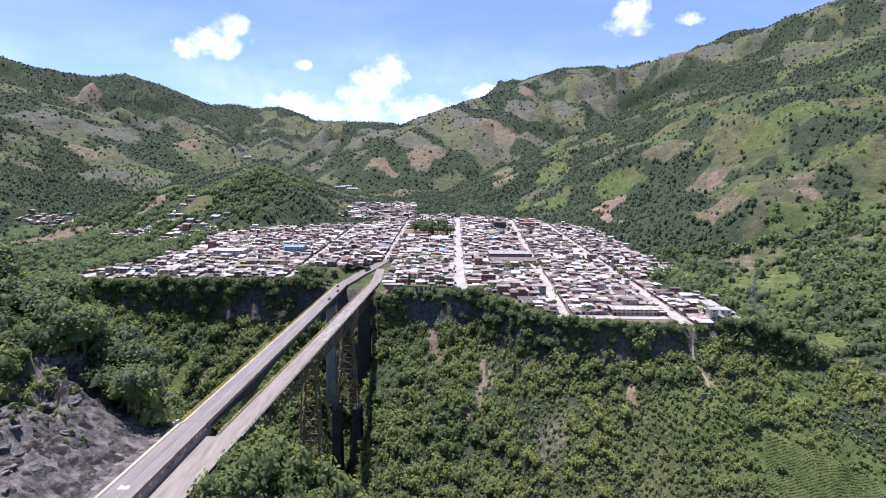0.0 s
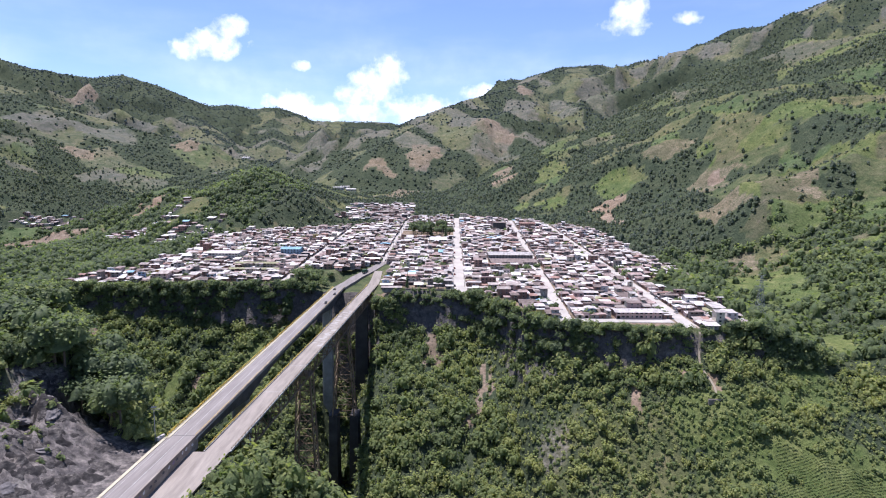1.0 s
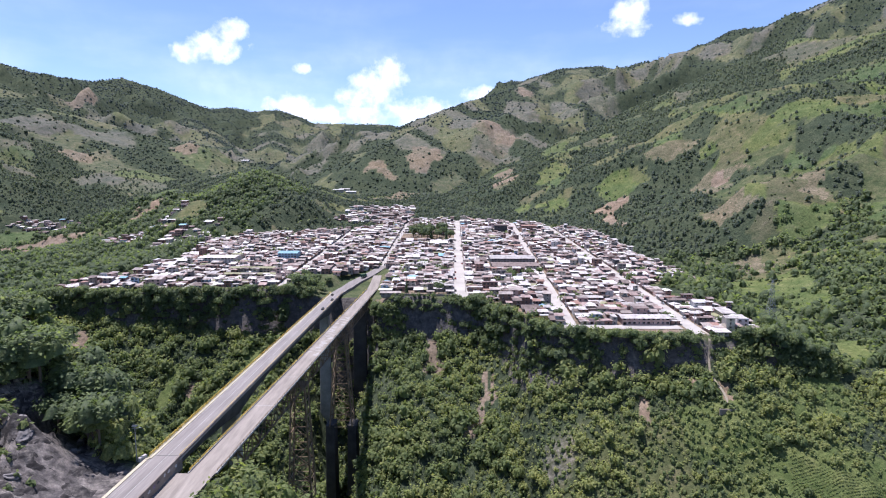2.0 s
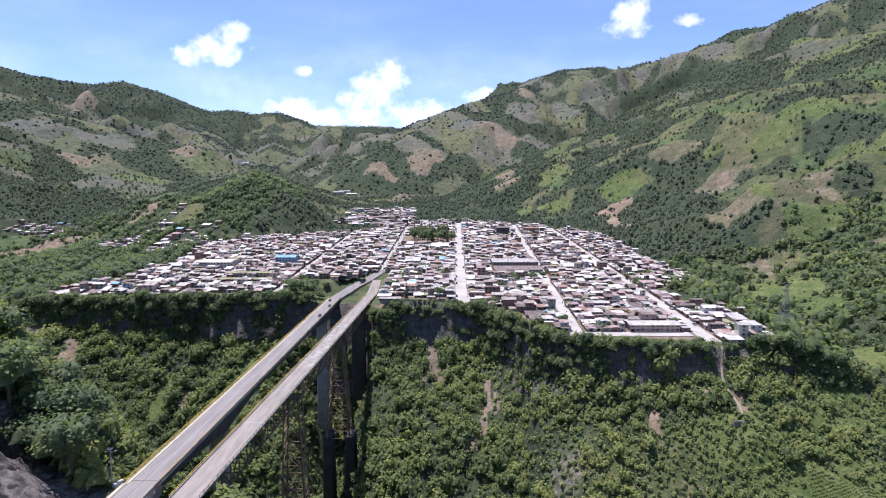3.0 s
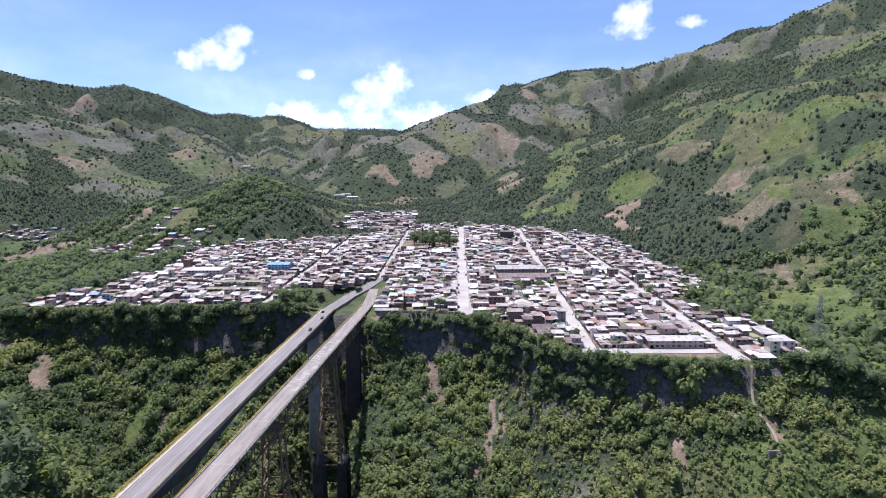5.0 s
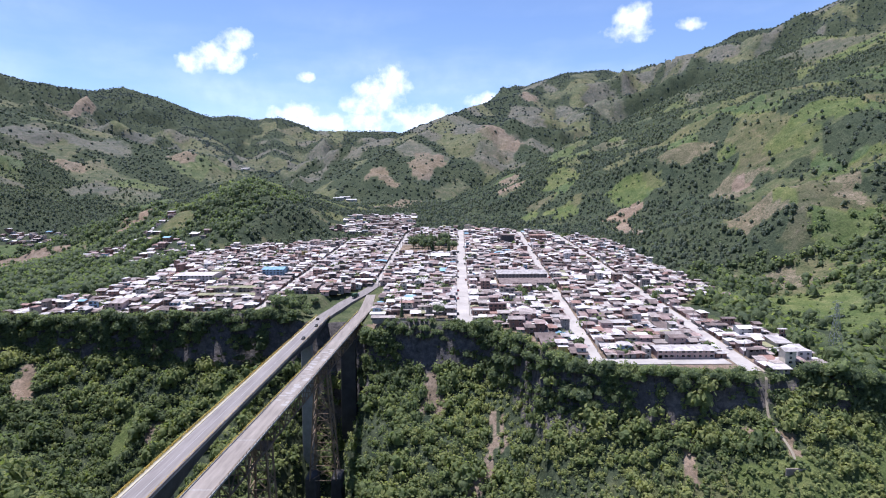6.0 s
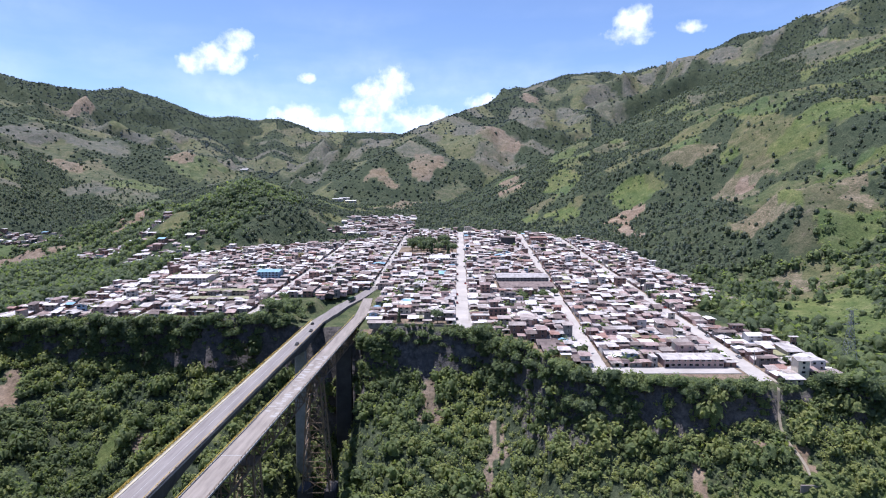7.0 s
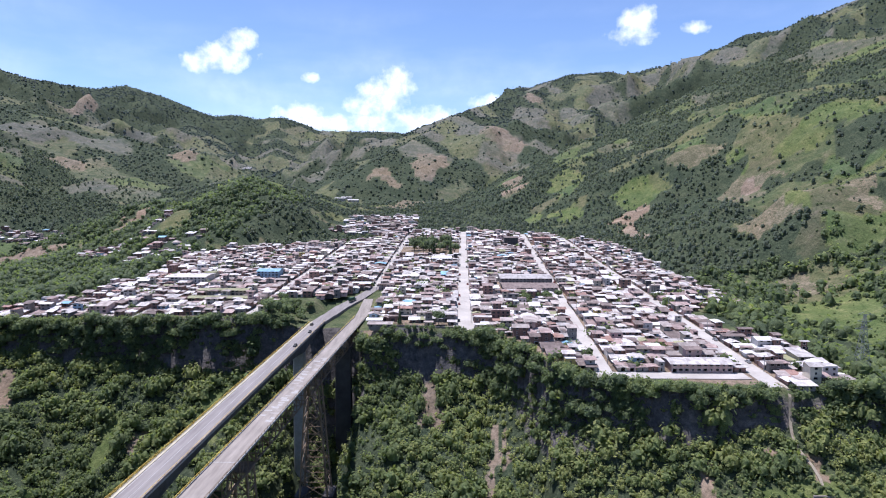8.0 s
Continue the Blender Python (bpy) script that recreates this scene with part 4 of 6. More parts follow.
# the near mountain flanks
mx, my = jittered(-1500, 1500, 700, 1850, 6.6, rng)
sel = (np.abs(mx) < 0.84 * my + 40) & ~((mx > 195) & (mx < 620) & (my < 760)) & ~((mx > -900) & (mx < -270) & (my < 1250))
mx, my, mz = plant(mx[sel], my[sel], rng, clump=60)
n = len(mx)
rad = 1.7 + 3.6 * rng.uniform(0, 1, n) ** 2.2
tint = np.clip(0.30 - 0.2 * np.exp(-((mx - 20) / 230) ** 2 - ((my - 1680) / 230) ** 2) + 0.3 * fbm(mx, my, 120, 3, 341) + rng.normal(0, 0.17, n), 0.02, 0.98)
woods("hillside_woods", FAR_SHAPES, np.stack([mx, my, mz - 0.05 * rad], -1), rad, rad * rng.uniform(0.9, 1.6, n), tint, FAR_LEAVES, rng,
      "scattered trees and woods on the mountain flanks")

# the far mountains
dx, dy = jittered(-3200, 3200, 1850, 4650, 13.8, rng)
sel = (np.abs(dx) < 0.82 * dy + 50) & (np.hypot(dx, dy) < 4850)
dx, dy, dz = plant(dx[sel], dy[sel], rng, 0.9, clump=160)
n = len(dx)
rad = 2.6 + 4.6 * rng.uniform(0, 1, n) ** 1.8
hill_wood = np.exp(-((dx + 60) / 300) ** 2 - ((dy - 2230) / 330) ** 2)
tint = np.clip(0.28 - 0.3 * hill_wood + 0.3 * fbm(dx, dy, 240, 3, 351) + rng.normal(0, 0.1, n), 0.02, 0.98)
# woods beyond this distance get the bluer, haze-tinted leaves
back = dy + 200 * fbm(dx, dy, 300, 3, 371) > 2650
for name, sel, mat, label in (("far_woods", back, HAZY_LEAVES, "dark green forest on the far mountains, tinted bluish for haze"), ("mountain_woods", ~back, FAR_LEAVES, "green woods on the mountain slopes behind the town")):
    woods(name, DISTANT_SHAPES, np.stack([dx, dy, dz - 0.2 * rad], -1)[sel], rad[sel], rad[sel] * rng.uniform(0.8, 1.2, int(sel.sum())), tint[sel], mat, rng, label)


# ---- single trees ----
def shape_mesh(name, shape, tint, mat):
    v, f, s = shape
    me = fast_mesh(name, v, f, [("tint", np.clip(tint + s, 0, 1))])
    me.materials.append(mat)
    return me


def trunk_mesh(rng, limbs=5):
    """A tapered trunk with limbs, 1 m up to the crown's middle."""
    bm = bmesh.new()

    def limb(a, b, r0, r1, k=6):
        a, b = Vector(a), Vector(b)
        d = (b - a).normalized()
        s = d.orthogonal().normalized()
        t = d.cross(s)
        rings = []
        for p, r in ((a, r0), ((a + b) / 2 + s * r0 * 0.4, (r0 + r1) / 2), (b, r1)):
            rings.append([bm.verts.new(p + (s * math.cos(i * 2 * math.pi / k) + t * math.sin(i * 2 * math.pi / k)) * r) for i in range(k)])
        for lo, hi in zip(rings[:-1], rings[1:]):
            for i in range(k):
                bm.faces.new((lo[i], lo[(i + 1) % k], hi[(i + 1) % k], hi[i]))
        bm.faces.new(rings[-1])
    limb((0, 0, -0.25), (0.02, 0.02, 0.75), 0.075, 0.04)
    for i in range(limbs):
        a = i * 2.4 + rng.uniform(0, 1)
        z = rng.uniform(0.35, 0.7)
        limb((0.01, 0.01, z), (math.cos(a) * 0.45, math.sin(a) * 0.45, z + rng.uniform(0.2, 0.45)), 0.028, 0.01, 5)
    me = bpy.data.meshes.new("trunk")
    bm.to_mesh(me)
    bm.free()
    me.materials.append(BARK)
    return me


trng = np.random.default_rng(23)
TRUNKS = [trunk_mesh(trng) for _ in range(4)]
BIG_SHAPES = [crown_shape(trng, int(trng.integers(6, 8)), 56, 0.082, 0.55, core=0.8, sit=0.9) for _ in range(6)]
BIG_CROWNS = [[shape_mesh("crown", sh, t, LEAVES) for t in (0.16, 0.34, 0.52)] for sh in BIG_SHAPES]
CONIFER_SHAPES = [conifer_shape(trng) for _ in range(3)]
CONIFERS = [shape_mesh("crown", sh, 0.06, LEAVES) for sh in CONIFER_SHAPES]
TREE_LABELS = ("dark green broadleaf tree", "mid green broadleaf tree", "yellowish green broadleaf tree")


def tree(x, y, radius, height, where, group, shade=None, conifer=False):
    k = int(trng.integers(0, 3)) if shade is None else shade
    root = thing("conifer" if conifer else "tree", pose(x, y, land_at(x, y), 0, 0, trng.uniform(0, 360)),
                 ("slender dark green conifer" if conifer else TREE_LABELS[k]) + " " + where, "tree", group)
    if conifer:
        part("crown", CONIFERS[int(trng.integers(0, 3))], root, m=Matrix.Diagonal((radius, radius, height / 2, 1)))
        part("trunk", TRUNKS[0], root, m=Matrix.Diagonal((radius * 0.8, radius * 0.8, height * 0.3, 1)))
        return root
    part("crown", BIG_CROWNS[int(trng.integers(0, 6))][k], root, m=pose(0, 0, height - 1.75 * radius) @ Matrix.Diagonal((radius, radius, radius, 1)))
    part("trunk", TRUNKS[int(trng.integers(0, 4))], root, m=Matrix.Diagonal((radius * 0.9, radius * 0.9, height * 0.62, 1)))
    return root


# trees along the rim of the gorge
def rim_at(x):
    y = np.interp(x, RIM_X, RIM_Y)
    return float(rim_line(np.array([float(x)]), np.array([y]))[0])


for i in range(200):
    x = -330 + 560 * (i + trng.uniform(0.1, 0.9)) / 170 if i < 170 else 14 + 76 * (i - 170 + trng.uniform(0.1, 0.9)) / 30
    if -112 < x < -55:
        continue
    y = rim_at(x) - (trng.uniform(1.0, 3.3) if i < 170 else trng.uniform(1, 9))
    if 156 < x < 180:
        continue
    r = trng.uniform(2.8, 5.4) * (0.8 if -52 < x < 18 else 0.95 if 78 < x < 170 else 1.15)
    tree(x, y, r, r * trng.uniform(1.7, 2.2), "on the cliff edge below the town", "trees along the gorge rim")
# trees on the near bank beside the road
BANK_TREES = []
for i in range(150):
    x, y = trng.uniform(-205, -106), trng.uniform(120, 262)
    if x > -139 and y < 208 - 0.25 * (x + 100) or y > 236 - 0.3 * (x + 106):
        continue
    r = trng.uniform(3.2, 5.8)
    BANK_TREES.append((x, y, r))
for k, (x, y, r) in enumerate(((-122, 517, 6.5), (-114, 526, 6.0), (-128, 526, 5.5), (-110, 513, 5.0), (-120, 536, 5.0), (-105, 530, 3.6), (-107, 541, 4.2), (-113, 549, 4.8), (-103, 553, 3.4), (-118, 545, 5.0), (-124, 554, 4.6))):
    tree(x, y, r, r * 1.9, "beside the end of the bridge", "trees at the bridge end", 1)
for i in range(46):
    x = -200 + 90 * (i + trng.uniform(0, 1)) / 46
    y = 204 - 0.28 * (x + 100) + trng.uniform(-6, 22)
    r = trng.uniform(5.0, 7.5)
    tree(x, y, r * 1.15, r * trng.uniform(2.2, 2.9), "on the bank above the road cut", "trees on the near bank", int(trng.choice((0, 0, 1, 2))))
for i in range(60):
    x, y = trng.uniform(-69, -20), trng.uniform(150, 232)
    if x < -59 and y > 203 or x < -66:
        continue
    r = trng.uniform(2.0, 3.6)
    BANK_TREES.append((x, y, r))
bx_, by_, br_ = np.array(BANK_TREES).T
woods("bank_trees", BIG_SHAPES, np.stack([bx_, by_, land(bx_, by_) - 0.25 * br_], -1), br_, br_ * 1.15, np.clip(trng.normal(0.2, 0.12, len(bx_)), 0, 1), LEAVES, trng, "green trees and tall bushes on the near bank")


# the cut rock face beside the road, broken into ledges and blocks
def crag(x, y, size, seed):
    who, border, cx, cy = cells(x + 0.3 * size * fbm(x, y, size, 2, seed + 9), y, size, seed)
    tilt = (x - cx) * (hash01(np.floor(cx * 7), np.floor(cy * 7), seed) - 0.5) + (y - cy) * (hash01(np.floor(cx * 7), np.floor(cy * 7), seed + 3) - 0.5)
    return (who - 0.5) * 1.1 + tilt * 1.6 / size - 0.5 * (1 - smooth(0, 0.18 * size, border))


wall_x, wall_y = np.meshgrid(np.arange(-146, -97.4, 0.75), np.arange(112, 214, 0.75))
rise = smooth(-98.5, -106, wall_x) * smooth(-146, -140, wall_x) * smooth(112, 118, wall_y) * (1 - smooth(208, 213, wall_y))
base_ = land(wall_x, wall_y)
layer = base_ + 0.22 * (wall_y - 160) + 0.35 * (wall_x + 120) + 1.6 * fbm(wall_x, wall_y, 12, 3, 511)
step_ = 2.6
ledge = (np.floor(layer / step_) + smooth(0.55, 1.0, layer / step_ - np.floor(layer / step_))) * step_ - layer
face_z = base_ + 0.12 + rise * (1.0 * ledge + 1.3 * crag(wall_x, wall_y, 11, 515) + 1.0 * crag(wall_x, wall_y, 4.6, 519) + 0.5 * crag(wall_x, wall_y, 2.2, 523) + 0.6) - 1.5 * (1 - smooth(0.0, 0.25, rise))
ny_, nx_ = wall_x.shape
ids = np.arange(nx_ * ny_).reshape(ny_, nx_)
faces_ = np.stack([ids[:-1, :-1], ids[:-1, 1:], ids[1:, 1:], ids[1:, :-1]], -1).reshape(-1, 4)
ROCK_FACE = simple("rock_face", [(0.36, (0.018, 0.016, 0.016)), (0.48, (0.042, 0.037, 0.036)), (0.57, (0.088, 0.078, 0.072)), (0.68, (0.19, 0.168, 0.15))], 0.30, 0.95, fine=1.9, bump=1.0, stretch=(1, 1, 2.6))
rock_me = fast_mesh("rock_face", np.stack([wall_x, wall_y, face_z], -1).reshape(-1, 3), faces_)
rock_me.materials.append(ROCK_FACE)
tagged(new("rock_face", rock_me), "pale grey weathered rock face cut beside the road", "rock face", kind="structure")


# rows of a green crop in the field on the slope
cx_, cy_ = np.meshgrid(np.arange(166, 232, 0.8), np.arange(266, 318, 1.35))
cx_ = (cx_ + rng.uniform(-0.3, 0.3, cx_.shape)).ravel()
cy_ = (cy_ + 0.12 * (cx_.reshape(cy_.shape) - 190) + rng.uniform(-0.15, 0.15, cy_.shape)).ravel()
keep = (cy_ < 322 - 0.45 * (cx_ - 176)) & (cx_ > 166 + 0.32 * (cy_ - 266))
keep &= rng.uniform(0, 1, cx_.shape) < 0.93
cx_, cy_ = cx_[keep], cy_[keep]
rad = rng.uniform(0.5, 0.7, len(cx_))
woods("crop_rows", FAR_SHAPES, np.stack([cx_, cy_, land(cx_, cy_) - 0.1], -1), rad, rad * 0.8, np.clip(rng.normal(0.72, 0.07, len(cx_)), 0, 1), LEAVES, rng, "rows of a low green field crop")

# boulders in the road cut
def rock(x, y, r):
    bm = bmesh.new()
    bmesh.ops.create_icosphere(bm, subdivisions=3, radius=1.0)
    o = Vector((x * 0.37, y * 0.21, r))
    for v in bm.verts:
        d = noise.noise(v.co * 1.1 + o) * 0.5 + noise.noise(v.co * 2.7 + o) * 0.22 + noise.noise(v.co * 6.0 + o) * 0.09
        v.co *= 1 + d
        v.co.z *= 0.7
    root = tagged(part("rock", bm, None, mat=ROCK), "weathered grey rock outcrop in the road cut", "rock", "rocks of the road cut")
    root.matrix_world = pose(x, y, land_at(x, y) - 0.42 * r, trng.uniform(-20, 20), trng.uniform(-20, 20), trng.uniform(0, 360)) @ Matrix.Diagonal((r * 1.2, r * 1.7, r * 0.9, 1))


ROCK = simple("rock", [(0.3, (0.06, 0.055, 0.056)), (0.5, (0.14, 0.128, 0.128)), (0.7, (0.28, 0.255, 0.245))], 0.9, 0.95, fine=5.0, bump=0.6)
for i in range(30):
    x, y = trng.uniform(-136, -112), trng.uniform(125, 203)
    rock(x, y, trng.uniform(0.8, 2.4))
# ---- the two bridges ----
def new_z(y):
    return 1.1 - 0.02 * (y - 209)


def old_z(y):
    return -1.9 - 0.0130 * (y - 205)


def old_x(y):
    return -76.4 + (y - 205) * 0.0400


NEW_X0, NEW_X1 = -96.0, -85.4
Y0, Y1 = 207.0, 524.0


def strip(x0, x1, y0, y1, zf, thick, step=10.0, shift=None):
    """A long slab that follows a height line; x may drift with shift(y)."""
    bm = bmesh.new()
    ys = np.linspace(y0, y1, max(2, int((y1 - y0) / step) + 1))
    rows = []
    for y in ys:
        s = shift(y) if shift else 0.0
        z = zf(y)
        rows.append([bm.verts.new(p) for p in ((x0 + s, y, z), (x1 + s, y, z), (x1 + s, y, z - thick), (x0 + s, y, z - thick))])
    for a, b in zip(rows[:-1], rows[1:]):
        for i in range(4):
            bm.faces.new((a[i], a[(i + 1) % 4], b[(i + 1) % 4], b[i]))
    bm.faces.new(rows[0][::-1])
    bm.faces.new(rows[-1])
    bmesh.ops.recalc_face_normals(bm, faces=bm.faces)
    return bm


nb = thing("road_bridge", pose(0, 0, 0), "concrete box girder road bridge with yellow railings across the gorge", "bridge")
part("deck_slab", strip(NEW_X0, NEW_X1, Y0, Y1, lambda y: new_z(y) - 0.10, 0.5), nb, mat=CONCRETE)
part("asphalt", strip(-94.6, -86.1, Y0, Y1, new_z, 0.10), nb, "grey asphalt carriageway", ASPHALT)
part("footway", strip(-96.0, -94.6, Y0, Y1, lambda y: new_z(y) + 0.18, 0.28), nb, "pale raised footway", SIDEWALK)
part("parapet", strip(-86.1, -85.55, Y0, Y1, lambda y: new_z(y) + 0.55, 0.70), nb, "low concrete parapet", DIRTY_WALL)
PIERS = (268.0, 470.0)


def girder_depth(y):
    d = min(abs(y - p) for p in PIERS)
    return 3.4 + 4.4 * max(0.0, 1 - d / 62) ** 2


bm = bmesh.new()
rows = []
for y in np.linspace(Y0, Y1, 64):
    z, d = new_z(y) - 0.6, girder_depth(y)
    prof = ((-95.6, z), (-85.8, z), (-86.6, z - 0.5), (-87.2, z - d), (-94.2, z - d), (-94.8, z - 0.5))
    rows.append([bm.verts.new((px, y, pz)) for px, pz in prof])
for a, b in zip(rows[:-1], rows[1:]):
    for i in range(6):
        bm.faces.new((a[i], a[(i + 1) % 6], b[(i + 1) % 6], b[i]))
bm.faces.new(rows[0])
bm.faces.new(rows[-1])
bmesh.ops.recalc_face_normals(bm, faces=bm.faces)
# girder coloured darker than the deck: overhang shade put into its colour
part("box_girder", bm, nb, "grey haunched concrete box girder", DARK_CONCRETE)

for p in PIERS:
    bm = bmesh.new()
    zt, zb = new_z(p) - 0.6 - girder_depth(p), min(land_at(-90.7, p), -95) - 6
    rows = []
    for k in range(9):
        t = k / 8
        z = zt + (zb - zt) * t
        w, d = 3.4 + 1.0 * t, 2.6 + 1.4 * t
        rows.append([bm.verts.new((-90.7 + sx * cx, p + sy * cy, z)) for sx, sy, cx, cy in
                     ((-1, -1, w, d - 0.5), (-1, -1, w - 0.5, d), (1, -1, w - 0.5, d), (1, -1, w, d - 0.5), (1, 1, w, d - 0.5), (1, 1, w - 0.5, d), (-1, 1, w - 0.5, d), (-1, 1, w, d - 0.5))])
    for a, b in zip(rows[:-1], rows[1:]):
        for i in range(8):
            bm.faces.new((a[i], b[i], b[(i + 1) % 8], a[(i + 1) % 8]))
    bmesh.ops.recalc_face_normals(bm, faces=bm.faces)
    part("pier", bm, nb, "tall grey concrete pier", CONCRETE)

# painted lines
part("edge_line", strip(-94.22, -94.09, 150, Y1, lambda y: new_z(y) + 0.012, 0.01), nb, "white edge line", WHITE_LINE)
part("edge_line", strip(-86.62, -86.49, 150, Y1, lambda y: new_z(y) + 0.012, 0.01), nb, "white edge line", WHITE_LINE)
part("centre_line", strip(-90.36, -90.20, 150, Y1, lambda y: new_z(y) + 0.012, 0.01), nb, "white centre line", WHITE_LINE)
bm = bmesh.new()
box(bm, -94.7, -86.2, -0.16, 0.16, -0.02, 0.015)
part("expansion_joint", bm, nb, "dark steel expansion joint", DARK_CONCRETE, pose(0, 209.2, new_z(209.2)))


def railing(parent, xs, y0, y1, zf, gap, rails, post_w, tall, mat):
    """Posts, each its own, and rails along them."""
    bm = bmesh.new()
    box(bm, -post_w / 2, post_w / 2, -post_w / 2, post_w / 2, 0, tall)
    box(bm, -post_w * 0.9, post_w * 0.9, -post_w * 0.9, post_w * 0.9, 0, 0.06)
    post = bpy.data.meshes.new("post")
    bm.to_mesh(post)
    bm.free()
    post.materials.append(mat)
    for y in np.arange(y0, y1 + 0.01, gap):
        part("post", post, parent, m=pose(xs(y), y, zf(y)))
    for h in rails:
        bm = bmesh.new()
        ys = np.linspace(y0, y1, 30)
        rings = [[bm.verts.new((xs(y) + sx * 0.05, y, zf(y) + h + sz * 0.06)) for sx, sz in ((-1, -1), (1, -1), (1, 1), (-1, 1))] for y in ys]
        for a, b in zip(rings[:-1], rings[1:]):
            for i in range(4):
                bm.faces.new((a[i], a[(i + 1) % 4], b[(i + 1) % 4], b[i]))
        part("rail", bm, parent, mat=mat)


railing(nb, lambda y: -95.85, Y0 + 1, Y1, lambda y: new_z(y) + 0.18, 3.0, (0.40, 0.75, 1.12), 0.14, 1.15, YELLOW)
railing(nb, lambda y: -85.8, Y0 + 1, Y1, lambda y: new_z(y) + 0.55, 4.0, (0.45,), 0.12, 0.5, YELLOW)

# old steel bridge
ob_ = thing("old_truss_bridge", pose(0, 0, 0), "old rusty steel deck truss bridge with a worn concrete deck", "bridge")
OY0, OY1 = 203.0, 546.0


def osh(y):
    return old_x(y)


part("deck_slab", strip(-4.7, 4.7, OY0, OY1, old_z, 0.35, shift=osh), ob_, "worn pale concrete deck", OLD_DECK)
part("kerb", strip(-4.75, -4.35, OY0, OY1, lambda y: old_z(y) + 0.28, 0.5, shift=osh), ob_, mat=CONCRETE)
part("kerb", strip(4.35, 4.75, OY0, OY1, lambda y: old_z(y) + 0.28, 0.5, shift=osh), ob_, mat=CONCRETE)
for jy in (262, 300, 350, 401, 452):
    bm = bmesh.new()
    box(bm, -4.3, 4.3, -0.18, 0.18, 0, 0.012)
    part("joint_patch", bm, ob_, "pale mortar across the deck", WHITE_LINE, pose(old_x(jy), jy, old_z(jy) + 0.003))
railing(ob_, lambda y: old_x(y) - 4.55, OY0 + 1, OY1 - 2, lambda y: old_z(y) + 0.28, 3.2, (0.45, 0.9), 0.11, 0.95, YELLOW)
railing(ob_, lambda y: old_x(y) + 4.55, OY0 + 1, OY1 - 2, lambda y: old_z(y) + 0.28, 3.2, (0.45, 0.9), 0.11, 0.95, RUST)

PANEL, TRUSS = 7.4, 7.5
ys = np.arange(214.0, 518.0, PANEL)


def member(name, length, w):
    bm = bmesh.new()
    box(bm, -w / 2, w / 2, -w / 2, -w / 2 + 0.06, 0, length)
    box(bm, -w / 2, w / 2, w / 2 - 0.06, w / 2, 0, length)
    box(bm, -0.03, 0.03, -w / 2 + 0.06, w / 2 - 0.06, 0, length)
    me = bpy.data.meshes.new(name)
    bm.to_mesh(me)
    bm.free()
    me.materials.append(RUST)
    return me


def truss_z(y):
    return old_z(y) - 0.55


def lay(name, me, a, b, parent):
    a, b = Vector(a), Vector(b)
    part(name, me, parent, m=Matrix.Translation(a) @ (b - a).to_track_quat("Z", "Y").to_matrix().to_4x4())


chord = member("chord", PANEL * 1.0012, 0.52)
upright = member("upright", TRUSS, 0.34)
diagonal = member("diagonal", math.hypot(PANEL, TRUSS), 0.36)
cross_tie = member("cross_tie", 7.6, 0.34)
sway = member("sway_brace", math.hypot(7.6, TRUSS), 0.22)
for side in (-3.8, 3.8):
    for level in (0.0, -TRUSS):
        for a, b in zip(ys[:-1], ys[1:]):
            lay("chord", chord, (old_x(a) + side, a, truss_z(a) + level), (old_x(b) + side, b, truss_z(b) + level), ob_)
    for k, y in enumerate(ys):
        x = old_x(y) + side
        lay("upright", upright, (x, y, truss_z(y) - TRUSS), (x, y, truss_z(y)), ob_)
        if k + 1 < len(ys):
            y2 = ys[k + 1]
            x2 = old_x(y2) + side
            if k % 2:
                lay("diagonal", diagonal, (x, y, truss_z(y)), (x2, y2, truss_z(y2) - TRUSS), ob_)
            else:
                lay("diagonal", diagonal, (x, y, truss_z(y) - TRUSS), (x2, y2, truss_z(y2)), ob_)
for k, y in enumerate(ys):
    x = old_x(y)
    lay("cross_tie", cross_tie, (x - 3.8, y, truss_z(y)), (x + 3.8, y, truss_z(y)), ob_)
    lay("cross_tie", cross_tie, (x - 3.8, y, truss_z(y) - TRUSS), (x + 3.8, y, truss_z(y) - TRUSS), ob_)
    if k % 2 == 0:
        lay("sway_brace", sway, (x - 3.8, y, truss_z(y)), (x + 3.8, y, truss_z(y) - TRUSS), ob_)


def lattice_tower(y, along, zb, spread):
    """A four-legged steel trestle tower under the truss."""
    x, zt = old_x(y), truss_z(y) - TRUSS
    tw = part("tower", bpy.data.meshes.new("tower_cap"), ob_, "rusty steel lattice tower")
    bm = bmesh.new()
    bar(bm, (x - 4.2, y, zt - 0.2), (x + 4.2, y, zt - 0.2), along, 0.5)
    bm.to_mesh(tw.data)
    bm.free()
    tw.data.materials.append(RUST)
    tall = zt - zb

    def leg(sx, sy, t):
        return Vector((x + sx * (3.4 + (spread - 3.4) * t), y + sy * (along / 2 + 1.2 * t), zt - tall * t))
    for sx in (-1, 1):
        for sy in (-1, 1):
            bm = bmesh.new()
            bar(bm, leg(sx, sy, 0), leg(sx, sy, 1), 0.75)
            part("leg", bm, tw, mat=RUST)
    storeys = max(4, int(tall / 8))
    for k in range(storeys):
        t0, t1 = k / storeys, (k + 1) / storeys
        for (ax, ay), (bx, by) in (((-1, -1), (1, -1)), ((1, -1), (1, 1)), ((1, 1), (-1, 1)), ((-1, 1), (-1, -1))):
            bm = bmesh.new()
            bar(bm, leg(ax, ay, t0), leg(bx, by, t1), 0.24)
            bar(bm, leg(bx, by, t0), leg(ax, ay, t1), 0.24)
            bar(bm, leg(ax, ay, t1), leg(bx, by, t1), 0.32)
            part("bracing", bm, tw, mat=RUST)


